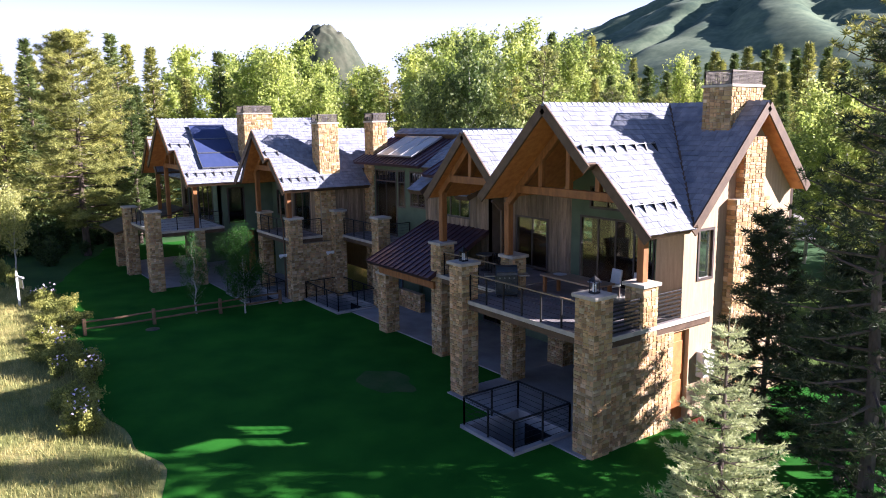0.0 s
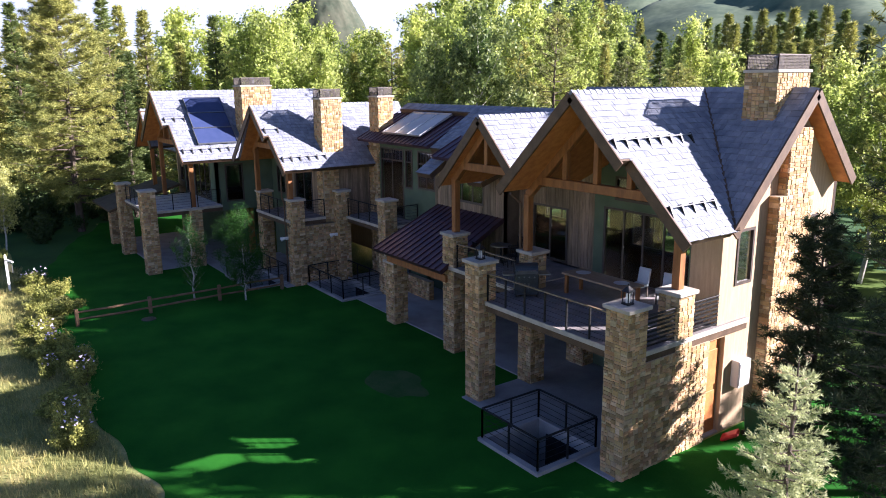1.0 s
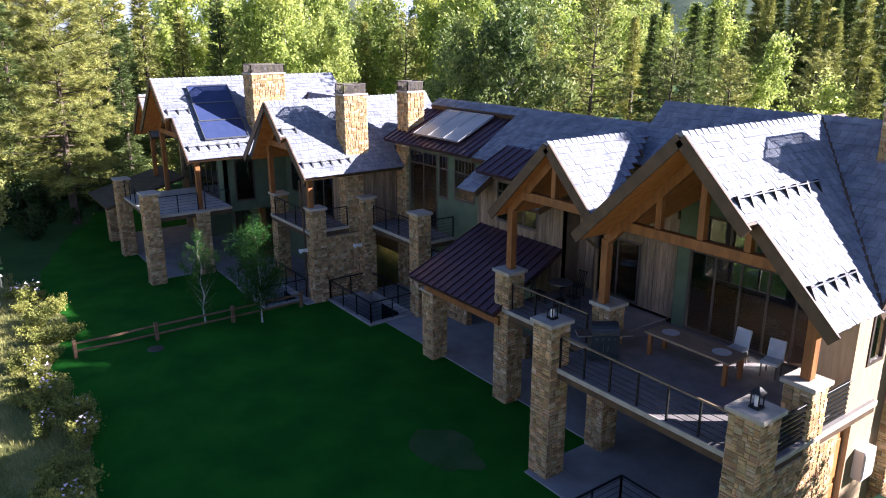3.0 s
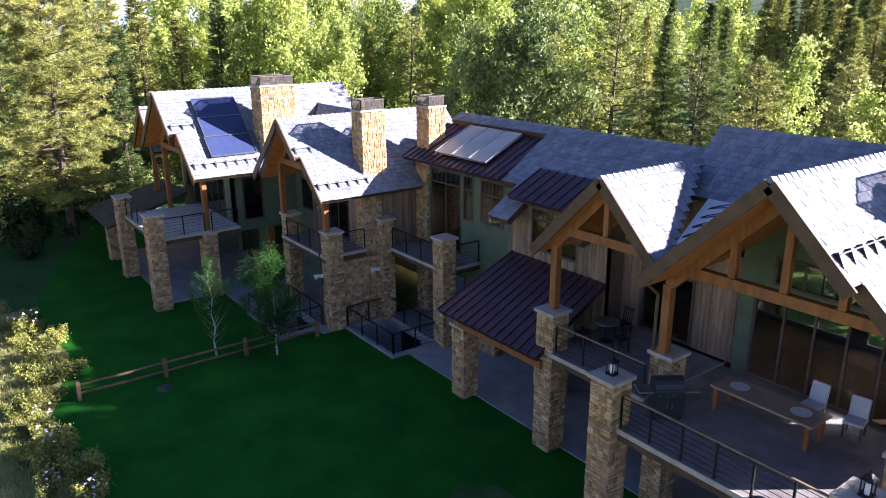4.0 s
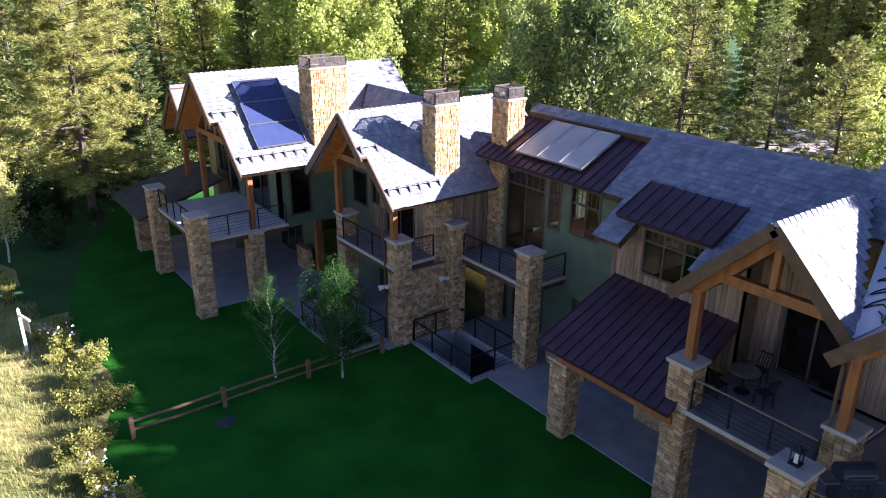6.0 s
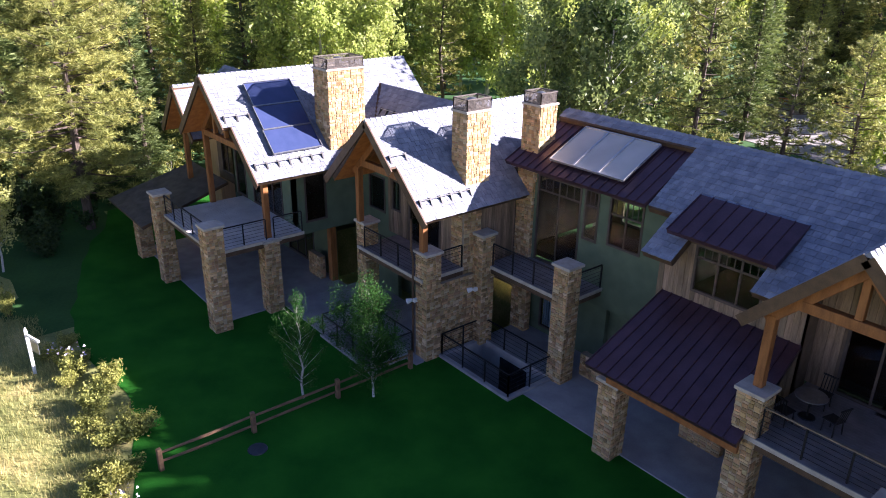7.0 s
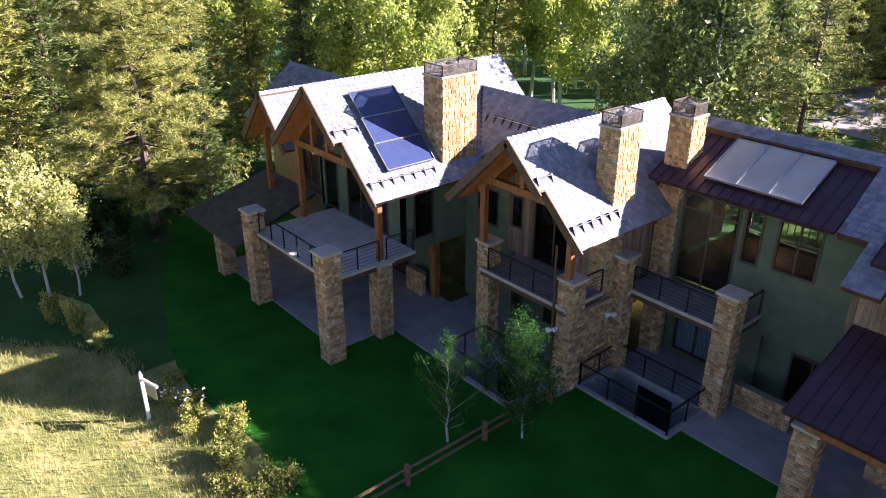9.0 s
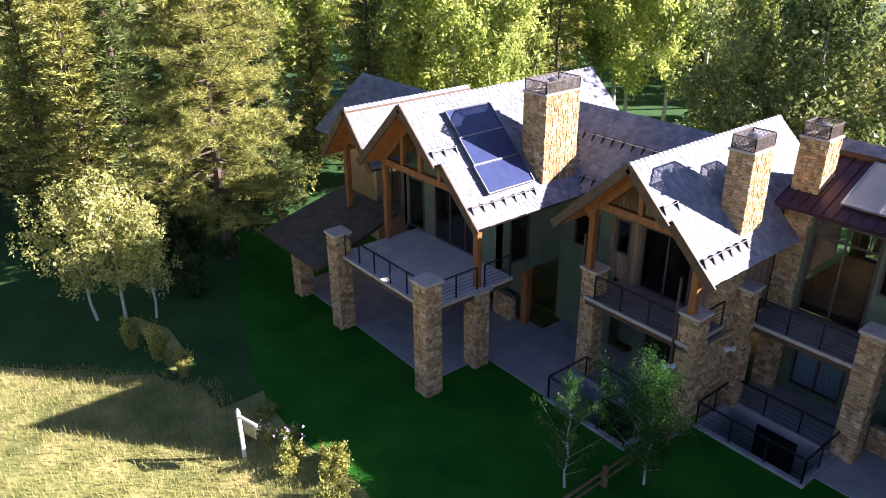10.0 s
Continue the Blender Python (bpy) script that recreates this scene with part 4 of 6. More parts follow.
# ---- metal roofs ----
def seam_roof(pts, label, n_seams, name="metal_roof", thick=0.16):
    """A plate (eave a, eave b, top b, top a) with raised standing seams."""
    bm = bmesh.new()
    nrm = slab(bm, pts, thick)
    r = part(name, bm, [M_METALROOF, M_METALROOF, M_SOFFIT], house, label)
    a, b, c, d = [Vector(p) for p in pts]
    for k in range(n_seams + 1):
        f = k / n_seams
        bm = bmesh.new()
        bar(bm, a.lerp(b, f) + nrm * 0.02, d.lerp(c, f) + nrm * 0.02, 0.03, 0.045, up=nrm)
        part("seam", bm, M_METALROOF, r)
    return r


seam_roof([(-16.3, 1.3, 3.62), (-10.85, 1.3, 3.62), (-11.15, 4.95, 5.35), (-16.1, 4.95, 5.35)], "dark bronze standing-seam porch roof", 13)
seam_roof([(-24.6, 5.25, 8.05), (-17.5, 5.25, 8.05), (-17.5, 8.05, 9.42), (-24.6, 8.05, 9.42)], "bronze standing-seam roof under the collectors", 17)
seam_roof([(-16.0, 4.5, 7.74), (-12.2, 4.5, 7.74), (-12.2, 6.3, 8.6), (-16.0, 6.3, 8.6)], "bronze standing-seam dormer roof", 8)
bm = bmesh.new()
slab(bm, [(-45.3, -5.6, 2.95), (-39.6, -5.6, 2.95), (-40.2, -0.6, 4.3), (-45.3, -0.6, 4.3)], 0.16)
part("low_roof", bm, [M_DARKROOF, M_FASCIA, M_SOFFIT], house, "low dark weathered roof over the end terrace")
bm = bmesh.new()
box(bm, -15.9, -12.3, 4.85, 5.05, 7.42, 7.75)
part("dormer_wall", bm, M_FASCIA, house)
bm = bmesh.new()
bar(bm, (-15.65, 1.75, 3.22), (-10.95, 1.75, 3.22), 0.22, 0.3)
part("porch_beam", bm, M_TIMBER, house)

# flat white membrane in the valley between two gables, with a heating cable
bm = bmesh.new()
slab(bm, [(-6.72, 1.7, 7.72), (-5.35, 5.65, 8.95), (-7.9, 5.65, 8.95)], 0.05)
memb = part("membrane", bm, M_MEMB, house, "white roof membrane with a heating cable")
bm = bmesh.new()
last = None
for k in range(60):
    f = 0.25 + 0.72 * k / 59
    mid = Vector((-6.72, 1.7, 7.75)).lerp(Vector((-6.62, 5.65, 8.98)), f)
    w = 1.1 * f * math.sin(k * 0.55) * 0.85
    c = mid + Vector((w, 0.25 * math.cos(k * 1.1), 0.25 * 0.31 * math.cos(k * 1.1)))
    if last:
        rod(bm, last, c, 0.018, seg=4)
    last = c
part("heating_cable", bm, M_BLACK, memb)


# rounded ridge tiles
def ridge_tiles(p, q):
    bm = bmesh.new()
    p, q = Vector(p), Vector(q)
    d = q - p
    n = int(d.length / 0.26)
    side = Vector((-d.y, d.x, 0)).normalized()
    for k in range(n):
        c, e = p + d * (k / n), p + d * ((k + 1.15) / n)
        v = [bm.verts.new(w) for w in (c - side * .13 - Vector((0, 0, .09)), c + Vector((0, 0, .07)), c + side * .13 - Vector((0, 0, .09)),
                                       e - side * .13 - Vector((0, 0, .11)), e + Vector((0, 0, .03)), e + side * .13 - Vector((0, 0, .11)))]
        for f in ((0, 1, 4, 3), (1, 2, 5, 4), (0, 2, 1)):
            bm.faces.new([v[i] for i in f])
    tagged(part("ridge_tile", bm, M_SHINGLE, house), kind="stuff")


ridge_tiles((RE, 0.95, ZE), (RE, 7.6, ZE))
ridge_tiles((-9.0, 7.6, ZE), (0.74, 7.6, ZE))
ridge_tiles((-8.9, 1.75, 9.94), (-8.9, 6.7, 9.94))
ridge_tiles((-24.1, 8.45, 9.93), (-9.0, 8.45, 9.93))
ridge_tiles((-27.2, -0.05, 9.97), (-27.2, 9.7, 9.97))
ridge_tiles((-36.33, -3.05, 10.74), (-36.33, 8.5, 10.74))
ridge_tiles((-35.1, 6.2, 9.65), (-27.3, 6.2, 9.65))
ridge_tiles((-41.5, -2.5, 9.5), (-41.5, 5.0, 9.5))


# snow guards: a pale rail on black brackets
def snow_guard(rule, axis, at, a0, a1, out):
    """On a slope whose eave runs along axis; at: plan place across the slope; out: +1 or -1 towards the eave."""
    z = rule(at)
    s = thing("snow_guard", (at, a0, z) if axis == "y" else (a0, at, z), "snow guard rail on black brackets, fixed to the shingles", "snow guard", "snow guards")

    def pt(a, along, up):
        x = at + out * along
        return Vector((x, a, rule(x) + up)) if axis == "y" else Vector((a, x, rule(x) + up))
    bm = bmesh.new()
    bar(bm, pt(a0, -0.02, 0.17), pt(a1, -0.02, 0.17), 0.028, 0.028)
    part("rail", bm, M_ALU, s)
    n = max(1, round((a1 - a0) / 0.55))
    for k in range(n + 1):
        a = a0 + (a1 - a0) * k / n
        bm = bmesh.new()
        v = [bm.verts.new(p) for p in (pt(a - .035, .13, .03), pt(a - .035, -.04, .2), pt(a - .035, -.16, .03), pt(a + .035, .13, .03), pt(a + .035, -.04, .2), pt(a + .035, -.16, .03))]
        for f in ((0, 1, 2), (5, 4, 3), (0, 3, 4, 1), (1, 4, 5, 2), (2, 5, 3, 0)):
            bm.faces.new([v[i] for i in f])
        part("bracket", bm, M_BLACK, s)


snow_guard(ze, "y", 0.1, 1.55, 3.6, 1)
snow_guard(ze, "y", -1.75, 1.2, 4.8, 1)
snow_guard(zb, "y", -24.2, 0.45, 3.0, 1)
snow_guard(zb, "y", -25.75, 0.15, 0.9, 1)
snow_guard(za, "y", -32.5, -2.4, 1.0, 1)
snow_guard(za, "y", -34.45, -2.8, -1.6, 1)
snow_guard(zl, "x", 3.7, -32.3, -30.0, -1)
snow_guard(zl, "x", 5.1, -33.6, -28.8, -1)

# ---- solar collectors ----
def collector(corners, glass, label, group, edge=None):
    """A framed panel; corners: low a, low b, high b, high a."""
    a, b, c, d = [Vector(p) for p in corners]
    t = thing("solar_collector", a, label, "solar panel", group)
    nrm = (b - a).cross(d - a).normalized()
    if nrm.z < 0:
        nrm = -nrm
    bm = bmesh.new()
    for p, q in ((a, b), (b, c), (c, d), (d, a)):
        bar(bm, p, q, 0.04, 0.1, up=nrm)
    part("frame", bm, edge or M_ALU, t)
    bm = bmesh.new()
    slab(bm, [a, b, c, d], 0.06, 0, 0, 0)
    part("glass", bm, glass, t)


for k in range(3):
    x = -22.55 + 1.24 * k
    collector([(x, 5.75, 8.48), (x + 1.2, 5.75, 8.48), (x + 1.2, 7.85, 9.5), (x, 7.85, 9.5)], M_COLL, "pale grey glazed solar collector on the bronze roof", "grey collectors")
for k in range(3):
    x1, x0 = -32.75 - 0.97 * k, -33.7 - 0.97 * k
    lift = 0.22
    collector([(x1, -1.35 + 0.06 * k, za(x1) + lift), (x1, 1.15, za(x1) + lift), (x0, 1.15, za(x0) + lift), (x0, -1.35 + 0.06 * k, za(x0) + lift)], M_PV,
              "deep blue glazed solar collector on the shingle roof", "blue collectors", M_STEEL)

# ---- things on the decks ----
def lantern(x, y, z):
    t = thing("lantern", (x, y, z), "black iron lantern with clear panes on a column cap", "lantern", "column lanterns")
    bm = bmesh.new()
    box(bm, x - 0.13, x + 0.13, y - 0.13, y + 0.13, z, z + 0.05)
    part("base", bevelled(bm, 0.01), M_BLACK, t)
    for a in (-1, 1):
        for b in (-1, 1):
            bm = bmesh.new()
            box(bm, x + a * 0.1 - 0.012, x + a * 0.1 + 0.012, y + b * 0.1 - 0.012, y + b * 0.1 + 0.012, z + 0.05, z + 0.38)
            part("bar", bm, M_BLACK, t)
    bm = bmesh.new()
    rod(bm, (x, y, z + 0.38), (x, y, z + 0.52), 0.2, 0.04, 4)
    rod(bm, (x, y, z + 0.52), (x, y, z + 0.6), 0.025, 0.01, 6)
    part("roof", bm, M_BLACK, t)
    bm = bmesh.new()
    rod(bm, (x, y, z + 0.05), (x, y, z + 0.3), 0.06, 0.06, 8)
    part("candle", bm, M_WHITE, t, "frosted white lamp tube")


lantern(0.0, 0.0, 5.16)
lantern(-6.56, 0.0, 5.18)

M_TABLE = mat("grey_brown_tabletop", (0.24, 0.17, 0.11), (0.36, 0.27, 0.18), 3, 0.55, 0.2, 20, stretch=(0.6, 4, 4))
M_FABRIC = mat("pale_chair_fabric", (0.42, 0.47, 0.5), (0.55, 0.6, 0.62), 5, 0.9, 0.2, 60)
t = thing("dining_table", (-3.9, 3.3, Z2), "long weathered wooden outdoor table on the deck", "table")
bm = bmesh.new()
box(bm, -5.35, -2.45, 2.75, 3.75, Z2 + 0.7, Z2 + 0.77)
part("tabletop", bevelled(bm, 0.015), M_TABLE, t)
for x in (-5.2, -2.6):
    for y in (2.88, 3.62):
        bm = bmesh.new()
        box(bm, x - 0.06, x + 0.06, y - 0.06, y + 0.06, Z2, Z2 + 0.7)
        part("leg", bevelled(bm, 0.01), M_TIMBER, t)
for x, y in ((-4.75, 3.25), (-3.0, 3.25)):
    p = thing("platter", (x, y, Z2 + 0.77), "pale patterned round platter on the table", "platter", "platters")
    bm = bmesh.new()
    rod(bm, (x, y, Z2 + 0.77), (x, y, Z2 + 0.8), 0.16, 0.27, 24)
    part("dish", bm, M_MEMB, p)


def dining_chair():
    c = thing("dining_chair", (0, 0, 0), "pale upholstered dining chair with dark legs", "chair", "chairs round the table")
    bm = bmesh.new()
    box(bm, -0.25, 0.25, -0.26, 0.26, 0.4, 0.5)
    part("seat", bevelled(bm, 0.03, 2), M_FABRIC, c)
    bm = bmesh.new()
    bar(bm, (0, 0.24, 0.48), (0, 0.34, 1.02), 0.48, 0.09, up=(0, 1, 0))
    part("backrest", bevelled(bm, 0.025, 2), M_FABRIC, c)
    for a in (-0.21, 0.21):
        for b in (-0.22, 0.22):
            bm = bmesh.new()
            box(bm, a - 0.02, a + 0.02, b - 0.02, b + 0.02, 0, 0.4)
            part("leg", bm, M_FRAME, c)
    return c


chair = dining_chair()
chair.location = (-3.3, 4.5, Z2)
copy_thing(chair, pose(-2.2, 4.55, Z2, 0, 0, 10))

M_COVER = mat("dark_teal_enamel", (0.02, 0.03, 0.035), (0.04, 0.05, 0.06), 5, 0.3, 0.05)
def barbecue():
    g = thing("barbecue_grill", (0, 0, 0), "dark hooded gas barbecue beside the stone column", "barbecue")
    bm = bmesh.new()
    box(bm, -0.42, 0.42, -0.27, 0.27, 0.1, 0.84)
    body = part("cabinet", bevelled(bm, 0.02), M_COVER, g)
    for x in (-0.2, 0.2):
        bm = bmesh.new()
        box(bm, x - 0.18, x + 0.18, -0.29, -0.271, 0.16, 0.66)
        part("door", bevelled(bm, 0.006), M_COVER, body)
        bm = bmesh.new()
        rod(bm, (x * 0.35, -0.31, 0.35), (x * 0.35, -0.31, 0.55), 0.01)
        part("pull", bm, M_STEEL, body)
    for k in range(4):
        bm = bmesh.new()
        rod(bm, (-0.27 + 0.18 * k, -0.27, 0.75), (-0.27 + 0.18 * k, -0.31, 0.75), 0.03, 0.026, 10)
        part("knob", bm, M_STEEL, g)
    bm = bmesh.new()
    n = 10
    ring = [[bm.verts.new((x, 0.29 * math.cos(math.pi * k / n), 0.85 + 0.36 * math.sin(math.pi * k / n))) for k in range(n + 1)] for x in (-0.4, 0.4)]
    for k in range(n):
        bm.faces.new((ring[0][k], ring[1][k], ring[1][k + 1], ring[0][k + 1]))
    bm.faces.new(ring[0])
    bm.faces.new(list(reversed(ring[1])))
    bmesh.ops.recalc_face_normals(bm, faces=bm.faces)
    part("hood", bm, M_COVER, g)
    bm = bmesh.new()
    rod(bm, (-0.32, -0.31, 0.99), (0.32, -0.31, 0.99), 0.018)
    part("handle", bm, M_STEEL, g)
    for x in (-0.64, 0.64):
        bm = bmesh.new()
        box(bm, x - 0.2, x + 0.2, -0.25, 0.25, 0.8, 0.85)
        part("side_shelf", bevelled(bm, 0.01), M_STEEL, g)
    for a in (-0.36, 0.36):
        for b in (-0.2, 0.2):
            bm = bmesh.new()
            rod(bm, (a - 0.03, b, 0.06), (a + 0.03, b, 0.06), 0.06, 0.06, 10)
            part("castor", bm, M_BLACK, g)
    return g


barbecue().matrix_basis = pose(-5.85, 1.5, Z2, 0, 0, 55)

t = thing("bistro_table", (-10.2, 4.0, Z2), "small dark round bistro table on the side deck", "table")
bm = bmesh.new()
rod(bm, (-10.2, 4.0, Z2 + 0.7), (-10.2, 4.0, Z2 + 0.74), 0.45, 0.45, 24)
part("tabletop", bm, M_STEEL, t)
bm = bmesh.new()
rod(bm, (-10.2, 4.0, Z2 + 0.02), (-10.2, 4.0, Z2 + 0.7), 0.03)
part("stem", bm, M_BLACK, t)
bm = bmesh.new()
rod(bm, (-10.2, 4.0, Z2), (-10.2, 4.0, Z2 + 0.03), 0.25, 0.22, 16)
part("foot", bm, M_BLACK, t)


def iron_chair():
    c = thing("garden_chair", (0, 0, 0), "black iron garden chair with slatted back", "chair", "black deck chairs")
    bm = bmesh.new()
    box(bm, -0.22, 0.22, -0.22, 0.22, 0.42, 0.46)
    part("seat", bevelled(bm, 0.01), M_BLACK, c)
    for k in range(5):
        bm = bmesh.new()
        x = -0.18 + 0.09 * k
        bar(bm, (x, 0.2, 0.46), (x, 0.3, 0.92), 0.025, 0.02)
        part("back_slat", bm, M_BLACK, c)
    bm = bmesh.new()
    bar(bm, (-0.22, 0.3, 0.93), (0.22, 0.3, 0.93), 0.04, 0.04)
    part("back_rail", bm, M_BLACK, c)
    for a in (-0.19, 0.19):
        for b in (-0.19, 0.19):
            bm = bmesh.new()
            bar(bm, (a, b, 0), (a * 0.9, b * 0.9, 0.42), 0.03, 0.03)
            part("leg", bm, M_BLACK, c)
    return c


chair = iron_chair()
chair.matrix_basis = pose(-10.2, 4.85, Z2, 0, 0, 0)
copy_thing(chair, pose(-9.4, 3.8, Z2, 0, 0, -105))
copy_thing(chair, pose(-10.5, 3.15, Z2, 0, 0, 170))

# flood lamps on the columns by the wells
for x, y in ((-24.95, 0.75), (-24.2, 3.45)):
    t = thing("flood_lamp", (x, y, 2.7), "white twin flood lamp fixed to a stone column", "lamp", "flood lamps")
    bm = bmesh.new()
    box(bm, x - 0.07, x + 0.07, y - 0.1, y + 0.08, 2.62, 2.78)
    part("mount", bevelled(bm, 0.015), M_WHITE, t)
    bm = bmesh.new()
    rod(bm, (x - 0.1, y - 0.08, 2.7), (x - 0.24, y - 0.26, 2.62), 0.07, 0.13, 12)
    part("shade", bm, M_WHITE, t)
# downpipes
for pts in (((-25.05, 0.62, 6.3), (-25.05, 0.62, 5.0), (-25.1, 0.75, 4.6), (-25.1, 0.75, 0.1)), ((-29.75, 1.1, 6.2), (-29.75, 1.1, 0.1)), ((-6.85, 1.6, 7.3), (-6.85, 2.1, 6.9), (-6.85, 2.1, 5.2))):
    bm = bmesh.new()
    for p, q in zip(pts, pts[1:]):
        rod(bm, p, q, 0.05, seg=8)
    part("downpipe", bm, M_FASCIA, house, "dark bronze downpipe")

# ---- beside the end wall ----
M_BIN = mat("green_plastic", (0.012, 0.06, 0.03), (0.02, 0.09, 0.045), 5, 0.45, 0.05)
M_RED = mat("red_plastic", (0.42, 0.015, 0.015), (0.55, 0.03, 0.025), 5, 0.4, 0.05)
t = thing("wheeled_bin", (1.1, 5.2, 0), "dark green wheeled rubbish bin", "bin")
bm = bmesh.new()
v = box(bm, 0.8, 1.4, 4.9, 5.5, 0.08, 1.0)
for k in v[:4]:
    k.co.x = 1.1 + (k.co.x - 1.1) * 0.8
    k.co.y = 5.2 + (k.co.y - 5.2) * 0.8
part("body", bevelled(bm, 0.02), M_BIN, t)
bm = bmesh.new()
box(bm, 0.76, 1.44, 4.85, 5.55, 1.0, 1.08)
part("lid", bevelled(bm, 0.025), M_BIN, t)
for y in (4.95, 5.45):
    bm = bmesh.new()
    rod(bm, (0.84, y - 0.04, 0.1), (0.84, y + 0.04, 0.1), 0.1, 0.1, 12)
    part("wheel", bm, M_BLACK, t)
t = thing("utility_box", (0.35, 5.3, 1.5), "pale grey utility meter box on the wall", "meter box")
bm = bmesh.new()
box(bm, 0.2, 0.5, 4.95, 5.6, 1.5, 2.4)
part("case", bevelled(bm, 0.02), M_MEMB, t)
bm = bmesh.new()
box(bm, 0.5, 0.52, 5.0, 5.55, 1.58, 2.32)
part("lid", bm, M_WHITE, t)
t = thing("sledge", (0.75, 4.2, 0.15), "red plastic sledge leaning by the door", "sledge")
bm = bmesh.new()
bar(bm, (0.55, 4.2, 0.03), (1.0, 4.4, 0.35), 0.45, 0.12)
part("shell", bevelled(bm, 0.04, 2), M_RED, t)
t = thing("gas_can", (1.5, 6.4, 0), "upright red fuel can by the wall", "can")
bm = bmesh.new()
rod(bm, (1.5, 6.4, 0), (1.5, 6.4, 0.9), 0.22, 0.2, 14)
rod(bm, (1.5, 6.4, 0.9), (1.5, 6.4, 1.15), 0.12, 0.06, 10)
part("body", bm, M_RED, t)

# ---- lawn furniture ----
M_RAILWOOD = mat("split_rail_wood", (0.13, 0.075, 0.04), (0.24, 0.15, 0.08), 3, 0.85, 0.4, 20, stretch=(3, 1, 3))
fence = thing("split_rail_fence", (-24.3, -7.0, 0), "low split-rail timber fence crossing the lawn", "fence")
ys = (-10.4, -7.05, -3.52, 0.0)
for y in ys:
    bm = bmesh.new()
    box(bm, -24.4, -24.2, y - 0.08, y + 0.08, 0.0, 0.86)
    for k in bm.verts:
        if k.co.z > 0.5:
            k.co.x = -24.3 + (k.co.x + 24.3) * 0.85
    part("post", bevelled(bm, 0.02), M_RAILWOOD, fence)
for a, b in zip(ys, ys[1:]):
    for z in (0.32, 0.68):
        bm = bmesh.new()
        mid = ((-24.3 + rnd.uniform(-.03, .03)), (a + b) / 2, z + rnd.uniform(-.04, .02))
        rod(bm, (-24.3, a, z + rnd.uniform(-.03, .03)), mid, 0.045, 0.06, 6)
        rod(bm, mid, (-24.3, b, z + rnd.uniform(-.03, .03)), 0.06, 0.045, 6)
        part("rail", bm, M_RAILWOOD, fence)
sign = thing("sign_post", (-33.4, -12.35, 0), "white painted sign post with a small hanging board", "sign")
bm = bmesh.new()
box(bm, -33.46, -33.34, -12.41, -12.29, 0, 2.0)
rod(bm, (-33.4, -12.35, 2.0), (-33.4, -12.35, 2.12), 0.085, 0.03, 4)
part("post", bevelled(bm, 0.004), M_WHITE, sign)
ARM = Vector((0.96, 0.27, 0.0))
post = Vector((-33.4, -12.35, 0))
bm = bmesh.new()
bar(bm, post + ARM * 0.05 + Vector((0, 0, 1.8)), post + ARM * 0.95 + Vector((0, 0, 1.8)), 0.09, 0.1)
part("arm", bevelled(bm, 0.008), M_WHITE, sign)
bm = bmesh.new()
bar(bm, post + ARM * 0.22 + Vector((0, 0, 1.42)), post + ARM * 0.82 + Vector((0, 0, 1.42)), 0.035, 0.5)
board = part("board", bevelled(bm, 0.006), M_STEEL, sign, "grey hanging board")
for f in (0.3, 0.74):
    bm = bmesh.new()
    rod(bm, post + ARM * f + Vector((0, 0, 1.66)), post + ARM * f + Vector((0, 0, 1.76)), 0.008, seg=5)
    part("hook", bm, M_BLACK, board)
t = thing("manhole_cover", (-23.3, -7.4, 0.02), "round dark utility cover set in the lawn", "manhole cover")
bm = bmesh.new()
rod(bm, (-23.3, -7.4, 0.0), (-23.3, -7.4, 0.045), 0.36, 0.34, 24)
part("lid", bm, M_COVER, t)


# ---- trees ----
def mesh_of(name, verts, faces, material):
    me = bpy.data.meshes.new(name)
    me.from_pydata(verts, [], faces)
    me.materials.append(material)
    return me


def leaves(rg, centres, size, flat=0.0, droop=0.0):
    """Small kite-shaped leaves at the given centres, turned at random."""
    c = np.array(centres)
    n = len(c)
    d = rg.normal(size=(n, 3))
    d[:, 2] = d[:, 2] * (1 - flat) - droop
    d /= np.linalg.norm(d, axis=1)[:, None]
    e = np.cross(d, rg.normal(size=(n, 3)))
    e /= np.linalg.norm(e, axis=1)[:, None]
    s = size * rg.uniform(0.6, 1.35, n)[:, None]
    v = np.stack([c - d * s * 0.5 - e * s * 0.3, c - d * s * 0.3 + e * s * 0.45, c + d * s * 0.65], 1).reshape(-1, 3)
    f = np.arange(3 * n).reshape(-1, 3)
    return v, f


def tree_thing(name, label, category, group, trunk_bm, trunk_mat, leaf_v, leaf_f, leaf_mat):
    t = thing(name, (0, 0, 0), label, category, group)
    part("trunk", trunk_bm, trunk_mat, t)
    me = mesh_of("crown", leaf_v.tolist(), leaf_f.tolist(), leaf_mat)
    ob = new("crown", me)
    ob.parent = t
    return t


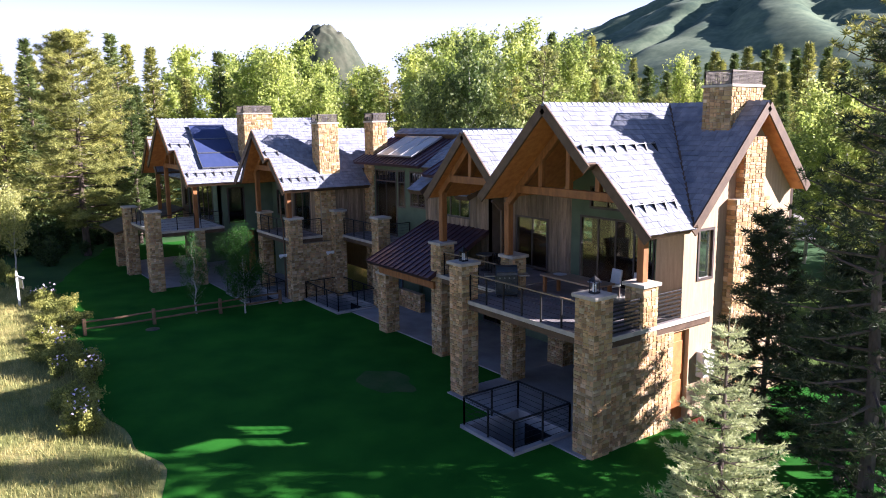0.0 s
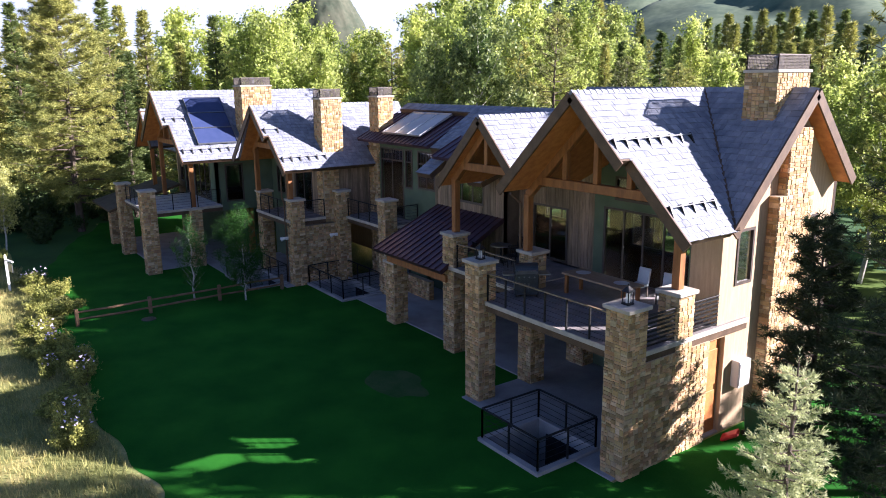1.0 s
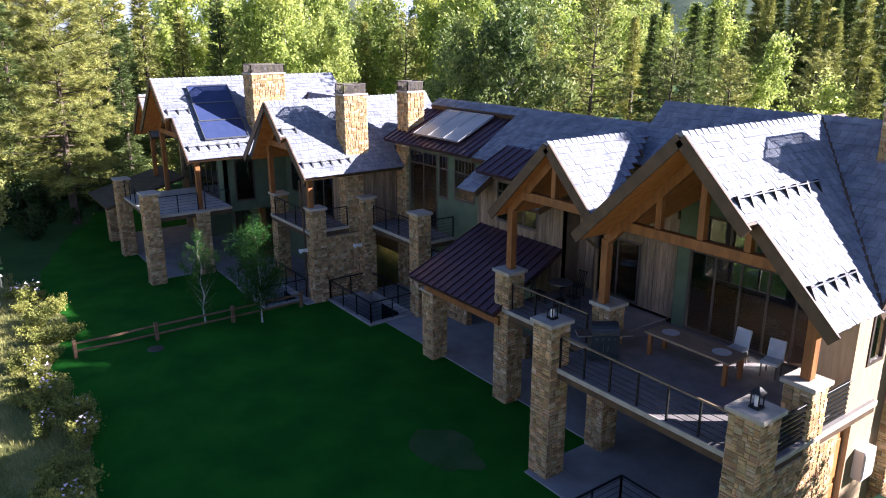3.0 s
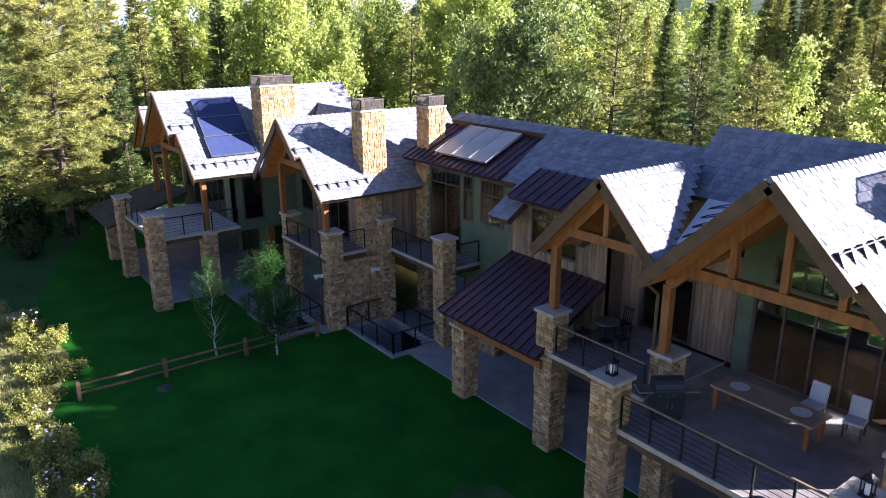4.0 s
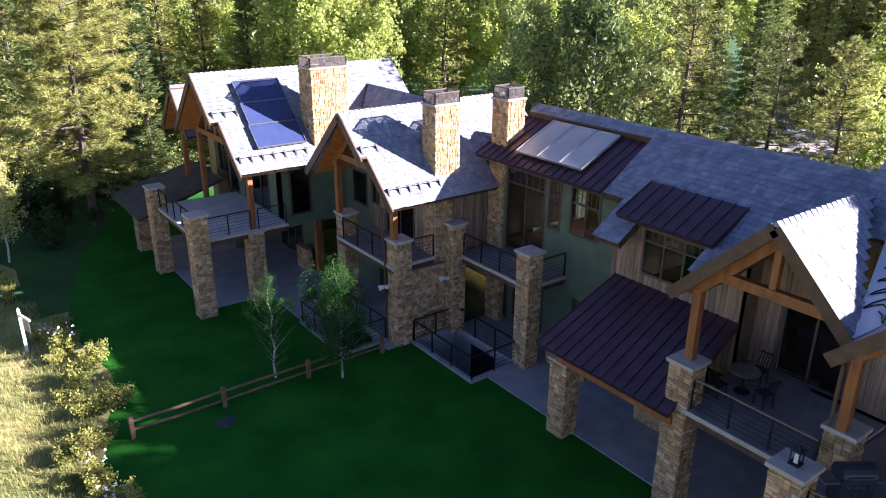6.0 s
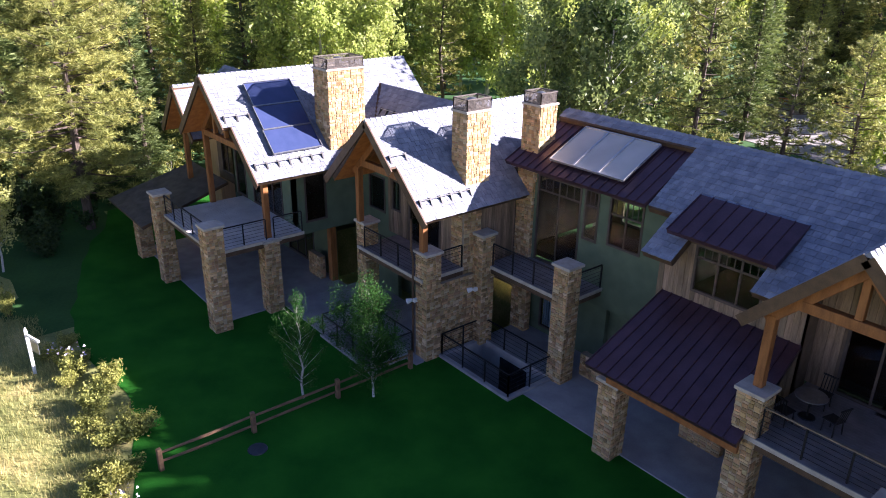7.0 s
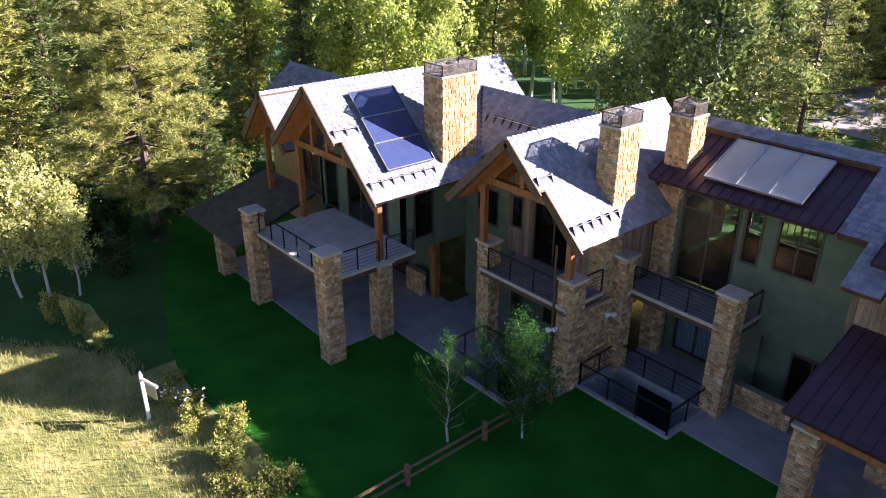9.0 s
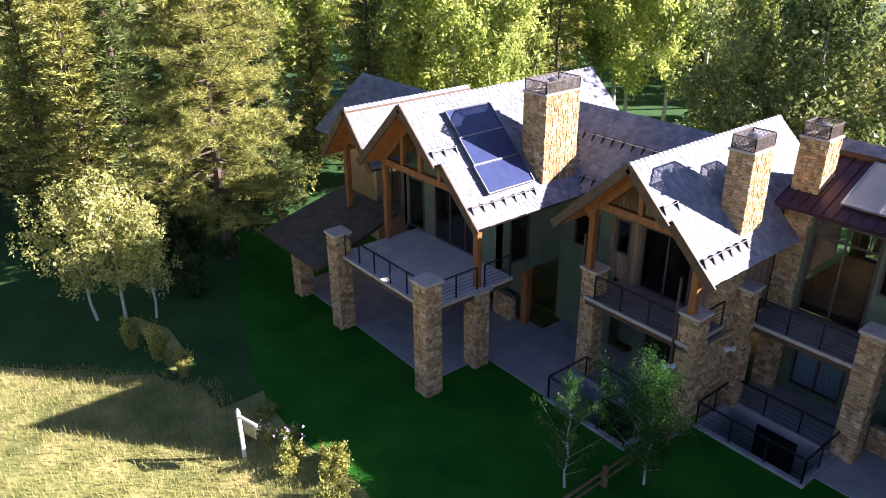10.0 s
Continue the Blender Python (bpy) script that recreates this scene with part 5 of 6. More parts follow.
def aspen(seed, height=15.0, radius=2.6, count=8200, size=0.25, bare=0.22, material=None, name="aspen_tree", label="tall green aspen with a pale trunk",
          group="aspens behind the house", bark=None):
    """A slim trunk, rising limbs and leaf clumps round the limb ends."""
    rg = np.random.default_rng(seed)
    bm = bmesh.new()
    pts = [Vector((0, 0, 0))]
    for k in range(1, 7):
        pts.append(Vector((rg.normal(0, 0.012 * height), rg.normal(0, 0.012 * height), height * k / 6.3)))
    for k in range(6):
        rod(bm, pts[k], pts[k + 1], 0.012 * height * (1 - k / 6.5), 0.012 * height * (1 - (k + 1) / 6.5), 7)
    tips = []
    n = 46
    for k in range(n):
        f = bare + (1 - bare) * (k + rg.uniform(0, 1)) / n
        i = min(5, int(f * 6.0))
        p = pts[i].lerp(pts[i + 1], min(1, f * 6.3 - i))
        a = k * 2.4 + rg.uniform(-.5, .5)
        prof = min(1.0, 0.55 + 2.2 * (f - bare)) * max(0.06, 1 - f) ** 0.55 * 1.25
        r = radius * prof * rg.choice((0.45, 0.8, 1.0, 1.3)) * rg.uniform(0.8, 1.1) * (1 + 0.25 * math.sin(2 * a + seed))
        q = p + Vector((math.cos(a) * r, math.sin(a) * r, rg.uniform(0.45, 1.1) * r + 0.2))
        rod(bm, p, q, 0.003 * height * (1.1 - f), 0.0005 * height, 4)
        for m in range(max(2, round(9 * r / radius))):
            c = p.lerp(q, rg.uniform(0.3, 1.08))
            tips.append((c.x + rg.normal(0, .1 * radius), c.y + rg.normal(0, .1 * radius), c.z + rg.normal(0, .12 * radius), rg.uniform(0.2, 0.5) * radius / 2.6))
    tips = np.array(tips)
    pick = tips[rg.integers(0, len(tips), count)]
    cen = pick[:, :3] + np.clip(rg.normal(0, 0.62, (count, 3)), -1.3, 1.3) * pick[:, 3:4] * np.array([1, 1, 1.35])
    v, f = leaves(rg, cen, size)
    return tree_thing(name, label, "tree", group, bm, bark or M_ASPENBARK, v, f, material or M_ASPEN)


def conifer(seed, height=15.0, radius=3.0, whorls=26, per=9, material=None, name="pine_tree", label="dense green pine with layered boughs", group="pines behind the house",
            bare=0.06, tuft=0.4, droop=0.12, cone=0.85, dense=7, fluffy=0.0, blades=3, thin=0.11):
    """Layered boughs carrying tufts of needles; the outline is ragged."""
    rg = np.random.default_rng(seed)
    bm = bmesh.new()
    rod(bm, (0, 0, 0), (0, 0, height * 0.55), 0.016 * height, 0.009 * height, 8)
    rod(bm, (0, 0, height * 0.55), (0, 0, height * 0.98), 0.009 * height, 0.015, 6)
    cs, ds, ms = [], [], []
    for w in range(whorls):
        f = bare + (1 - bare) * (w + 0.3) / whorls
        r0 = radius * (1 - f) ** cone * (0.75 + 0.25 * min(1, f * 6)) + 0.12
        for b in range(per):
            a = b * math.tau / per + w * 1.3 + rg.uniform(-.3, .3)
            r = r0 * rg.uniform(0.55, 1.18)
            z = height * f + rg.uniform(-.25, .25)
            d = np.array([math.cos(a), math.sin(a), 0])
            side = np.array([-d[1], d[0], 0])
            tipz = -droop * r + 0.22 * r * (f > 0.5)
            if b % 2 == 0:
                rod(bm, (0, 0, z), tuple(d * r * 0.8 + np.array([0, 0, z + tipz * 0.8])), 0.012 * r + 0.008, 0.006, 4)
            n = max(4, int(dense * r / radius * 2.4))
            for k in range(n):
                s = 0.25 + 0.75 * (k + rg.uniform(0, 1)) / n
                spread = 0.34 * r * (1.15 - s)
                for m in (-1, 0, 1):
                    cs.append(d * r * s + side * (m * spread * rg.uniform(0.5, 1.1)) + np.array([0, 0, z + tipz * s * s + rg.normal(0, 0.06)]))
                    ds.append(d)
                    ms.append(m)
    # each tuft: a fan of narrow needle bundles outward and up
    c = np.repeat(np.array(cs), blades, 0)
    d = np.repeat(np.array(ds), blades, 0)
    m = np.repeat(np.array(ms), blades)[:, None]
    n = len(c)
    side = np.stack([-d[:, 1], d[:, 0], np.zeros(n)], 1)
    o = rg.normal(0, 0.25 + fluffy * 0.6, (n, 3)) + np.array([0, 0, 0.25 + 0.25 * fluffy]) + d * rg.uniform(0.4, 1.1, (n, 1)) + side * (m * 0.7 + rg.normal(0, .45, (n, 1)))
    o = o / np.linalg.norm(o, axis=1)[:, None] * tuft * rg.uniform(0.55, 1.25, (n, 1))
    u = np.cross(o, rg.normal(size=(n, 3)))
    u = u / (np.linalg.norm(u, axis=1)[:, None] + 1e-6) * tuft * thin
    c = c + rg.normal(0, 0.12 * tuft, (n, 3))
    V = np.stack([c - u, c + u, c + o], 1).reshape(-1, 3)
    F = np.arange(3 * n).reshape(-1, 3).tolist()
    t = thing(name, (0, 0, 0), label, "tree", group)
    part("trunk", bm, M_BARK, t)
    me = mesh_of("crown", [tuple(p) for p in V], F, material or M_PINE)
    ob = new("crown", me)
    ob.parent = t
    return t


def pine(seed, height=15.0, radius=3.4, limbs=64, clumps=10, needles=20, reach=0.32, bare=0.1, round_top=0.55, wide=0.036, material=None, name="pine_tree",
         label="dense green pine with clumped boughs", group="pines behind the house"):
    """Upswept limbs that carry rounded clumps of needles, with dark gaps between."""
    rg = np.random.default_rng(seed)
    bm = bmesh.new()
    bend = [Vector((rg.normal(0, 0.008 * height), rg.normal(0, 0.008 * height), height * k / 4)) for k in range(5)]
    bend[0] = Vector((0, 0, 0))
    for k in range(4):
        rod(bm, bend[k], bend[k + 1], 0.017 * height * (1 - k / 4.3), 0.017 * height * (1 - (k + 1) / 4.3), 8)
    heart, size = [], []
    for k in range(limbs):
        f = bare + (0.985 - bare) * ((k + rg.uniform(0, 1)) / limbs) ** 0.9
        i = min(3, int(f * 4))
        p = bend[i].lerp(bend[i + 1], f * 4 - i)
        a = k * 2.4 + rg.uniform(-.6, .6)
        r = radius * (1 - f) ** round_top * min(1.0, 0.6 + 1.6 * (f - bare)) * rg.uniform(0.6, 1.15) + 0.25
        rise = rg.uniform(-0.12, 0.2) + 0.75 * max(0.0, f - 0.35)
        q = p + Vector((math.cos(a) * r, math.sin(a) * r, rise * r))
        mid = p.lerp(q, 0.55) - Vector((0, 0, 0.07 * r))
        rod(bm, p, mid, 0.004 * height * (1.1 - f) + 0.012, 0.03, 5)
        rod(bm, mid, q, 0.03, 0.012, 4)
        side = Vector((-math.sin(a), math.cos(a), 0))
        n = max(4, round(clumps * (0.45 + 0.75 * r / radius)))
        for m in range(n):
            g = 0.3 + 0.75 * (m + rg.uniform(0, 1)) / n
            c = p.lerp(q, min(1.02, g)) + side * (rg.normal(0, 0.2) * r * (1.2 - 0.6 * g)) + Vector((0, 0, rg.normal(0.05, 0.09) * (0.6 + 0.3 * r)))
            heart.append(tuple(c))
            size.append(rg.uniform(0.7, 1.25) * reach)
    c = np.repeat(np.array(heart), needles, 0)
    z = np.repeat(np.array(size), needles)[:, None]
    n = len(c)
    o = rg.normal(size=(n, 3)) + np.array([0, 0, 0.55])
    o = o / np.linalg.norm(o, axis=1)[:, None] * z * rg.uniform(0.75, 1.25, (n, 1)) * np.array([1.15, 1.15, 0.9])
    u = np.cross(o, rg.normal(size=(n, 3)))
    u = u / (np.linalg.norm(u, axis=1)[:, None] + 1e-6) * wide * rg.uniform(0.7, 1.3, (n, 1))
    V = np.stack([c + o * 0.12 - u, c + o * 0.12 + u, c + o], 1).reshape(-1, 3)
    t = thing(name, (0, 0, 0), label, "tree", group)
    part("trunk", bm, M_BARK, t)
    ob = new("crown", mesh_of("crown", V.tolist(), np.arange(3 * n).reshape(-1, 3).tolist(), material or M_PINE))
    ob.parent = t
    return t


def spruce(seed, height, radius, whorls, per, material, label):
    """Separate level boughs, each a fan of short bristling shoots that turn up at the tips."""
    rg = np.random.default_rng(seed)
    bm = bmesh.new()
    rod(bm, (0, 0, 0), (0, 0, height), 0.016 * height, 0.012, 8)
    a0, a1 = [(0, 0, height * 0.94), (0.05, 0.02, height * 0.9)], [(0, 0, height * 1.03), (0.13, 0.05, height * 0.99)]
    for w in range(whorls):
        f = 0.03 + 0.94 * (w + 0.3) / whorls
        for b in range(per):
            a = b * math.tau / per + w * 0.9 + rg.uniform(-.35, .35)
            r = radius * (1 - f) ** 0.9 * rg.uniform(0.55, 1.2) + 0.12
            z = height * f + rg.uniform(-.1, .1)
            d, side = Vector((math.cos(a), math.sin(a), 0)), Vector((-math.sin(a), math.cos(a), 0))
            lift = rg.uniform(-0.15, 0.12)

            def at(g):
                return d * (r * g) + Vector((0, 0, z + r * (lift * g + 0.22 * g * g)))
            rod(bm, at(0), at(0.5), 0.018, 0.012, 4)
            rod(bm, at(0.5), at(1), 0.012, 0.006, 4)
            n = max(3, int(r / 0.1))
            for k in range(n):
                g = 0.22 + 0.78 * k / n
                p = at(g)
                for m in (-1, 1):
                    ln = (0.14 + 0.34 * r * (1.08 - g)) * rg.uniform(0.6, 1.1)
                    q = p + (side * m * rg.uniform(0.6, 1.0) + d * rg.uniform(0.4, 0.9)).normalized() * ln + Vector((0, 0, rg.uniform(0.0, 0.1)))
                    a0.append(tuple(p)); a1.append(tuple(q))
                    if ln > 0.3:
                        h = p.lerp(q, 0.5)
                        a0.append(tuple(h)); a1.append(tuple(h + d * ln * 0.45 + Vector((0, 0, 0.06))))
            a0.append(tuple(at(0.8))); a1.append(tuple(at(1.06)))
    p, q = np.array(a0), np.array(a1)
    each = 18
    p, q = np.repeat(p, each, 0), np.repeat(q, each, 0)
    n = len(p)
    ax = q - p
    ln = np.linalg.norm(ax, axis=1)[:, None]
    ax = ax / ln
    f = rg.uniform(0, 1, (n, 1))
    out = np.cross(ax, rg.normal(size=(n, 3)))
    out /= np.linalg.norm(out, axis=1)[:, None]
    base = p + ax * ln * f
    tip = base + (out * 0.75 + ax * 0.85) * 0.075 * rg.uniform(0.7, 1.3, (n, 1))
    u = np.cross(out, ax) * 0.011
    V = np.stack([base - u, base + u, tip], 1).reshape(-1, 3)
    t = thing("blue_spruce", (0, 0, 0), label, "tree")
    part("trunk", bm, M_BARK, t)
    ob = new("crown", mesh_of("crown", V.tolist(), np.arange(3 * n).reshape(-1, 3).tolist(), material))
    ob.parent = t
    return t


def plant(proto, x, y, scale=1.0, turn=0.0, lean=0.0, tall=1.0, first=False):
    m = pose(x, y, ground_height(x, y) if y < -12 or math.hypot(x + 16, y - 4) > 60 else 0.0, lean, 0, turn) @ Matrix.Diagonal((scale, scale, scale * tall, 1))
    if first:
        proto.matrix_basis = m
        return proto
    t = copy_thing(proto, m)
    t.matrix_basis = m
    return t


M_ASPENFIR = mat("green_fir_needles", (0.09, 0.14, 0.035), (0.20, 0.25, 0.07), 0.3, 0.65, 0.0, 4, island=0.4, piece=0.25, translucent=0.3)
M_GREENPINE = mat("green_pine_needles", (0.15, 0.19, 0.045), (0.40, 0.41, 0.12), 0.3, 0.6, 0.0, 4, island=0.5, piece=0.3, translucent=0.25)
ASPENS = [aspen(11, radius=2.9), aspen(12, radius=2.7), aspen(13, radius=3.4, count=12000)]
M_DARKLEAF = mat("deep_green_leaves", (0.11, 0.18, 0.045), (0.36, 0.41, 0.12), 0.25, 0.5, 0.0, 3, island=0.45, piece=0.2, translucent=0.4)
DARKS = [aspen(14, radius=3.5, count=13000, bare=0.12, material=M_DARKLEAF, label="broad deep green cottonwood behind the house", group="cottonwoods")]
GREENS = [pine(25, radius=3.7, round_top=0.5, limbs=76, clumps=11, material=M_GREENPINE, label="broad dark green pine just behind the house")]
PINES = [pine(21, radius=3.3), pine(22, radius=3.8, round_top=0.45)]
FIRS = [conifer(23, radius=2.6, fluffy=0.25, dense=5, name="fir_tree", label="sunlit olive fir in the wood", group="firs behind the house"),
        conifer(24, radius=2.3, cone=0.95, dense=5, material=M_ASPENFIR, name="fir_tree", label="olive-green slender fir in the wood", group="firs behind the house")]
used = set()


def put(kinds, k, x, y, h, turn):
    p = kinds[k % len(kinds)]
    plant(p, x, y, h / 15.0 / (0.9 + 0.25 * ((x * 7.3 + y * 3.1) % 1)), turn, tall=0.9 + 0.25 * ((x * 7.3 + y * 3.1) % 1), first=id(p) not in used)
    used.add(id(p))


tr = random.Random(5)


def blocked(x, y):
    """The house's own ground, the drive and the view down to it stay clear."""
    if (-46 < x < 2.5 and -6 < y < 15.5) or (x > -4 and y < 23) or (-27 < x < 6 and y < 23.5):
        return True
    d = -17.5 - (y - 18) * 0.42
    return 16 < y < 75 and d - 3.2 - (y - 16) * 0.05 < x < d + 2.2 + (y - 16) * 0.03


# trees that stand out from the wood: kind, x, y, height
# the last four pines are unseen, added only to shade the lawn
MARKED = [(GREENS, -26.6, 22.6, 15.6), (GREENS, -22.6, 25.6, 12.5), (DARKS, -31.8, 20.2, 14.5), (DARKS, -29.7, 18.2, 15.8), (DARKS, -34.0, 17.4, 13.6), (FIRS, -37.2, 48.0, 16.0), (FIRS, -39.7, 64.4, 17.5),
          (FIRS, -39.6, 54.3, 15.8), (FIRS, -42.0, 45.0, 15.0), (FIRS, -35.0, 70.0, 17.0), (FIRS, -31.0, 74.0, 17.5), (FIRS, -28.0, 79.0, 18.0), (FIRS, -24.0, 76.0, 17.0), (FIRS, -36.5, 76.5, 18.0), (PINES, -20.0, 80.0, 17.0),
          (ASPENS, -50.2, 29.3, 16.5), (ASPENS, -58.5, 26.8, 16.5), (ASPENS, -50.4, 11.7, 16.4), (ASPENS, -53.1, 9.8, 15.6), (ASPENS, -61.0, 22.6, 17.0), (ASPENS, -60.6, 33.3, 18.0), (ASPENS, -59.1, 17.7, 18.2),
          (ASPENS, -48.6, 15.0, 14.0), (FIRS, -53.1, -0.9, 13.6), (ASPENS, -55.5, 13.5, 16.8), (GREENS, -20.0, 28.5, 12.0), (GREENS, -15.5, 30.0, 12.0), (FIRS, -11.0, 29.0, 12.0), (GREENS, -6.0, 31.0, 12.0), (FIRS, -1.0, 29.0, 12.5),
          (PINES, -45.5, 36.0, 15.0), (FIRS, -61.0, -2.0, 15.0), (FIRS, -62.5, -9.0, 15.0), (PINES, -64.0, -15.0, 15.5), (FIRS, -60.0, 6.0, 15.0), (PINES, -66.0, 1.0, 16.0), (FIRS, -69.0, -7.0, 17.0),
          (FIRS, -53.2, 78.4, 19.5), (FIRS, -46.5, 73.2, 19.5), (FIRS, -47.7, 79.6, 19.5), (FIRS, -40.9, 72.0, 19.5), (FIRS, -43.2, 79.9, 19.5), (FIRS, -37.3, 72.8, 19.5), (FIRS, -38.9, 79.9, 19.5), (FIRS, -33.7, 73.5, 19.5), (FIRS, -36.4, 83.3, 19.5), (FIRS, -46.3, 74.6, 18.0), (FIRS, -42.7, 71.8, 18.0), (FIRS, -43.2, 78.1, 18.0), (FIRS, -39.2, 74.4, 18.0), (FIRS, -39.5, 80.7, 18.0), (PINES, -2.2, 24.2, 19.9), (PINES, -0.4, 23.8, 20.2), (PINES, 1.4, 24.3, 20.1), (PINES, 3.2, 23.9, 20.3)]
rows = []
for y0, n, lo, hi in ((18, 15, 11.5, 15), (25, 15, 13.5, 17.5), (33, 15, 16, 20), (43, 15, 18, 23), (56, 16, 20, 25), (74, 17, 22, 27), (96, 20, 24, 29), (122, 20, 25, 30)):
    for i in range(n):
        x = -62 - (y0 - 18) * 0.9 + (i + tr.uniform(0.1, 0.9)) * (76 + (y0 - 18) * 1.15) / n
        rows.append((x, y0 + tr.uniform(-2.5, 2.5), tr.uniform(lo, hi)))
for x0, n in ((-56, 8), (-63, 8), (-72, 9), (-84, 10)):
    for i in range(n):
        y = -26 + (i + tr.uniform(0.1, 0.9)) * 46 / n
        rows.append((x0 + tr.uniform(-2.5, 2.5), y, tr.uniform(14, 18.5) + (-56 - x0) * 0.14))
for k, (kinds, x, y, h) in enumerate(MARKED):
    put(kinds, k, x, y, h, tr.uniform(0, 360))
for i, (x, y, h) in enumerate(rows):
    if min(math.hypot(x - m[1], y - m[2]) for m in MARKED) < 2.6:
        continue
    lane = abs((x + 54) * 1.8 - (y - 1) * 1.31) / 2.23
    if abs((x + 53) * 1.8 - (y - 11) * 1.31) / 2.23 < 7 and 14 < y < 44:
        continue
    if blocked(x, y) or (-57 < x < -40 and -20 < y < 3) or (lane < 4.5 and y < 27 and x > -57):
        continue
    east = x > -32 - (y - 18) * 0.6
    pick = tr.random()
    if east:
        kinds = FIRS if pick < 0.3 else PINES if pick < 0.6 else ASPENS
    else:
        kinds = FIRS if x < -54 and y < 9 else ASPENS if pick < 0.74 else PINES if pick < 0.86 else FIRS
    put(kinds, tr.randrange(3), x, y, h * (0.7 if east else 0.97), tr.uniform(0, 360))

# the big pine at the end of the lawn, and its neighbours
big = pine(31, height=17.5, radius=5.6, limbs=130, clumps=24, needles=46, reach=0.36, bare=0.13, round_top=0.5, wide=0.017, label="broad sunlit old pine at the end of the lawn", group="")
big.matrix_basis = pose(-49.3, -5.9, 0, 0, 0, 30)
M_SAPLING = mat("pale_sapling_leaves", (0.23, 0.27, 0.07), (0.52, 0.52, 0.18), 0.6, 0.55, 0.0, 5, island=0.4, translucent=0.4)
young = aspen(41, height=7.0, radius=1.7, count=4200, size=0.16, bare=0.2, material=M_SAPLING, name="aspen_tree", label="multi-stemmed young aspen in the meadow edge", group="meadow aspens")
young.matrix_basis = pose(-46.0, -12.6, 0, 0, 0, 0)
for x, y, turn, lean, s in ((-46.8, -13.7, 130, -4, 0.92), (-45.3, -11.4, 220, 4, 0.8)):
    m = pose(x, y, 0, lean, 0, turn) @ Matrix.Diagonal((s, s, s, 1))
    copy_thing(young, m).matrix_basis = m

# two slim aspens planted by the fence, house shade put into their leaves
M_SHADEASPEN = mat("shade_dark_aspen_leaves", (0.018, 0.075, 0.013), (0.06, 0.145, 0.028), 0.8, 0.8, 0.0, 5, island=0.4, translucent=0.4, spec=0.1)
for x, y, h, seed, n in ((-25.1, -4.6, 4.3, 51, 7000), (-23.5, -2.4, 4.3, 52, 22000)):
    s = aspen(seed, height=h, radius=0.85 if n < 9000 else 1.5, count=n, size=0.055, bare=0.12, material=M_SHADEASPEN, name="young_aspen", label="slim young white-stemmed aspen on the lawn", group="lawn aspens")
    s.location = (x, y, 0.02)

# right of the house: blue spruce, and pines with shade put into their needles
s = spruce(61, 6.3, 1.95, 17, 7, M_SPRUCE, "silvery pale green spruce lit by the sun")
s.location = (6.4, -2.9, 0)
# seeds 77 and 78 stand out of view, added to shade the lawn
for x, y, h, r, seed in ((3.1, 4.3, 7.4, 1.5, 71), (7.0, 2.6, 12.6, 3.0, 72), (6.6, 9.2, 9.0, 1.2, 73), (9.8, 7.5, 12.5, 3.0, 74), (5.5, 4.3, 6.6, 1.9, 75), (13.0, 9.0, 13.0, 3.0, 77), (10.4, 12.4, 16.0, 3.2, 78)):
    s = pine(seed, height=h, radius=r, limbs=84, clumps=15, needles=30, reach=0.22, bare=0.58 if seed == 78 else 0.05, round_top=0.6, wide=0.016, material=M_SHADEPINE,
             label="pine close to the end wall, needles darkened for shade", group="pines by the end wall")
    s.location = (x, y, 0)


# ---- shrubs and meadow growth ----
def shrub(seed, r, h, n, size, material, name, label, group, flowers=None):
    rg = np.random.default_rng(seed)
    t = thing(name, (0, 0, 0), label, "shrub", group)
    bm = bmesh.new()
    cen = []
    for k in range(9):
        a, q = rg.uniform(0, 6.28), rg.uniform(0.2, 1) * r
        p = Vector((math.cos(a) * q, math.sin(a) * q, h * rg.uniform(0.5, 1)))
        rod(bm, (p.x * .2, p.y * .2, 0), p, 0.02, 0.006, 4)
        for m in range(n // 9):
            f = rg.uniform(0.25, 1.08)
            cen.append((p.x * f + rg.normal(0, r * .16), p.y * f + rg.normal(0, r * .16), max(0.04, p.z * f + rg.normal(0, h * .08))))
    part("stems", bm, M_BARK, t)
    v, f = leaves(rg, cen, size)
    ob = new("foliage", mesh_of("foliage", v.tolist(), f.tolist(), material))
    ob.parent = t
    if flowers:
        cen = [(rg.uniform(-r, r) * .8, rg.uniform(-r, r) * .8, h * rg.uniform(0.85, 1.3)) for _ in range(16)]
        v, f = leaves(rg, cen, 0.11)
        ob = new("blossom", mesh_of("blossom", v.tolist(), f.tolist(), flowers))
        ob.parent = t
    return t


M_BLOOM = mat("pale_lilac_bloom", (0.45, 0.38, 0.55), (0.65, 0.6, 0.7), 3, 0.8, 0.0)
SHRUBS = [shrub(81, 0.7, 0.8, 2400, 0.08, M_SHRUB, "shrub", "yellow-green lawn-edge shrub in sunlight", "border shrubs"),
          shrub(82, 0.55, 1.0, 2200, 0.075, M_SHRUB, "flowering_shrub", "sunlit shrub with pale lilac spikes", "border shrubs", M_BLOOM),
          shrub(83, 0.9, 0.6, 2600, 0.085, M_SHRUB, "shrub", "low spreading border shrub", "border shrubs")]
sr = random.Random(9)
for k in range(40):
    x = -35 + k * 0.62 + sr.uniform(-.4, .4)
    y = lawn_edge(x) - sr.uniform(-0.1, 1.5)
    s = sr.uniform(0.6, 1.2)
    p = SHRUBS[sr.randrange(3)]
    m = pose(x, y, 0, 0, 0, sr.uniform(0, 360)) @ Matrix.Diagonal((s, s, s, 1))
    if id(p) not in used:
        used.add(id(p))
        p.matrix_basis = m
    else:
        copy_thing(p, m).matrix_basis = m

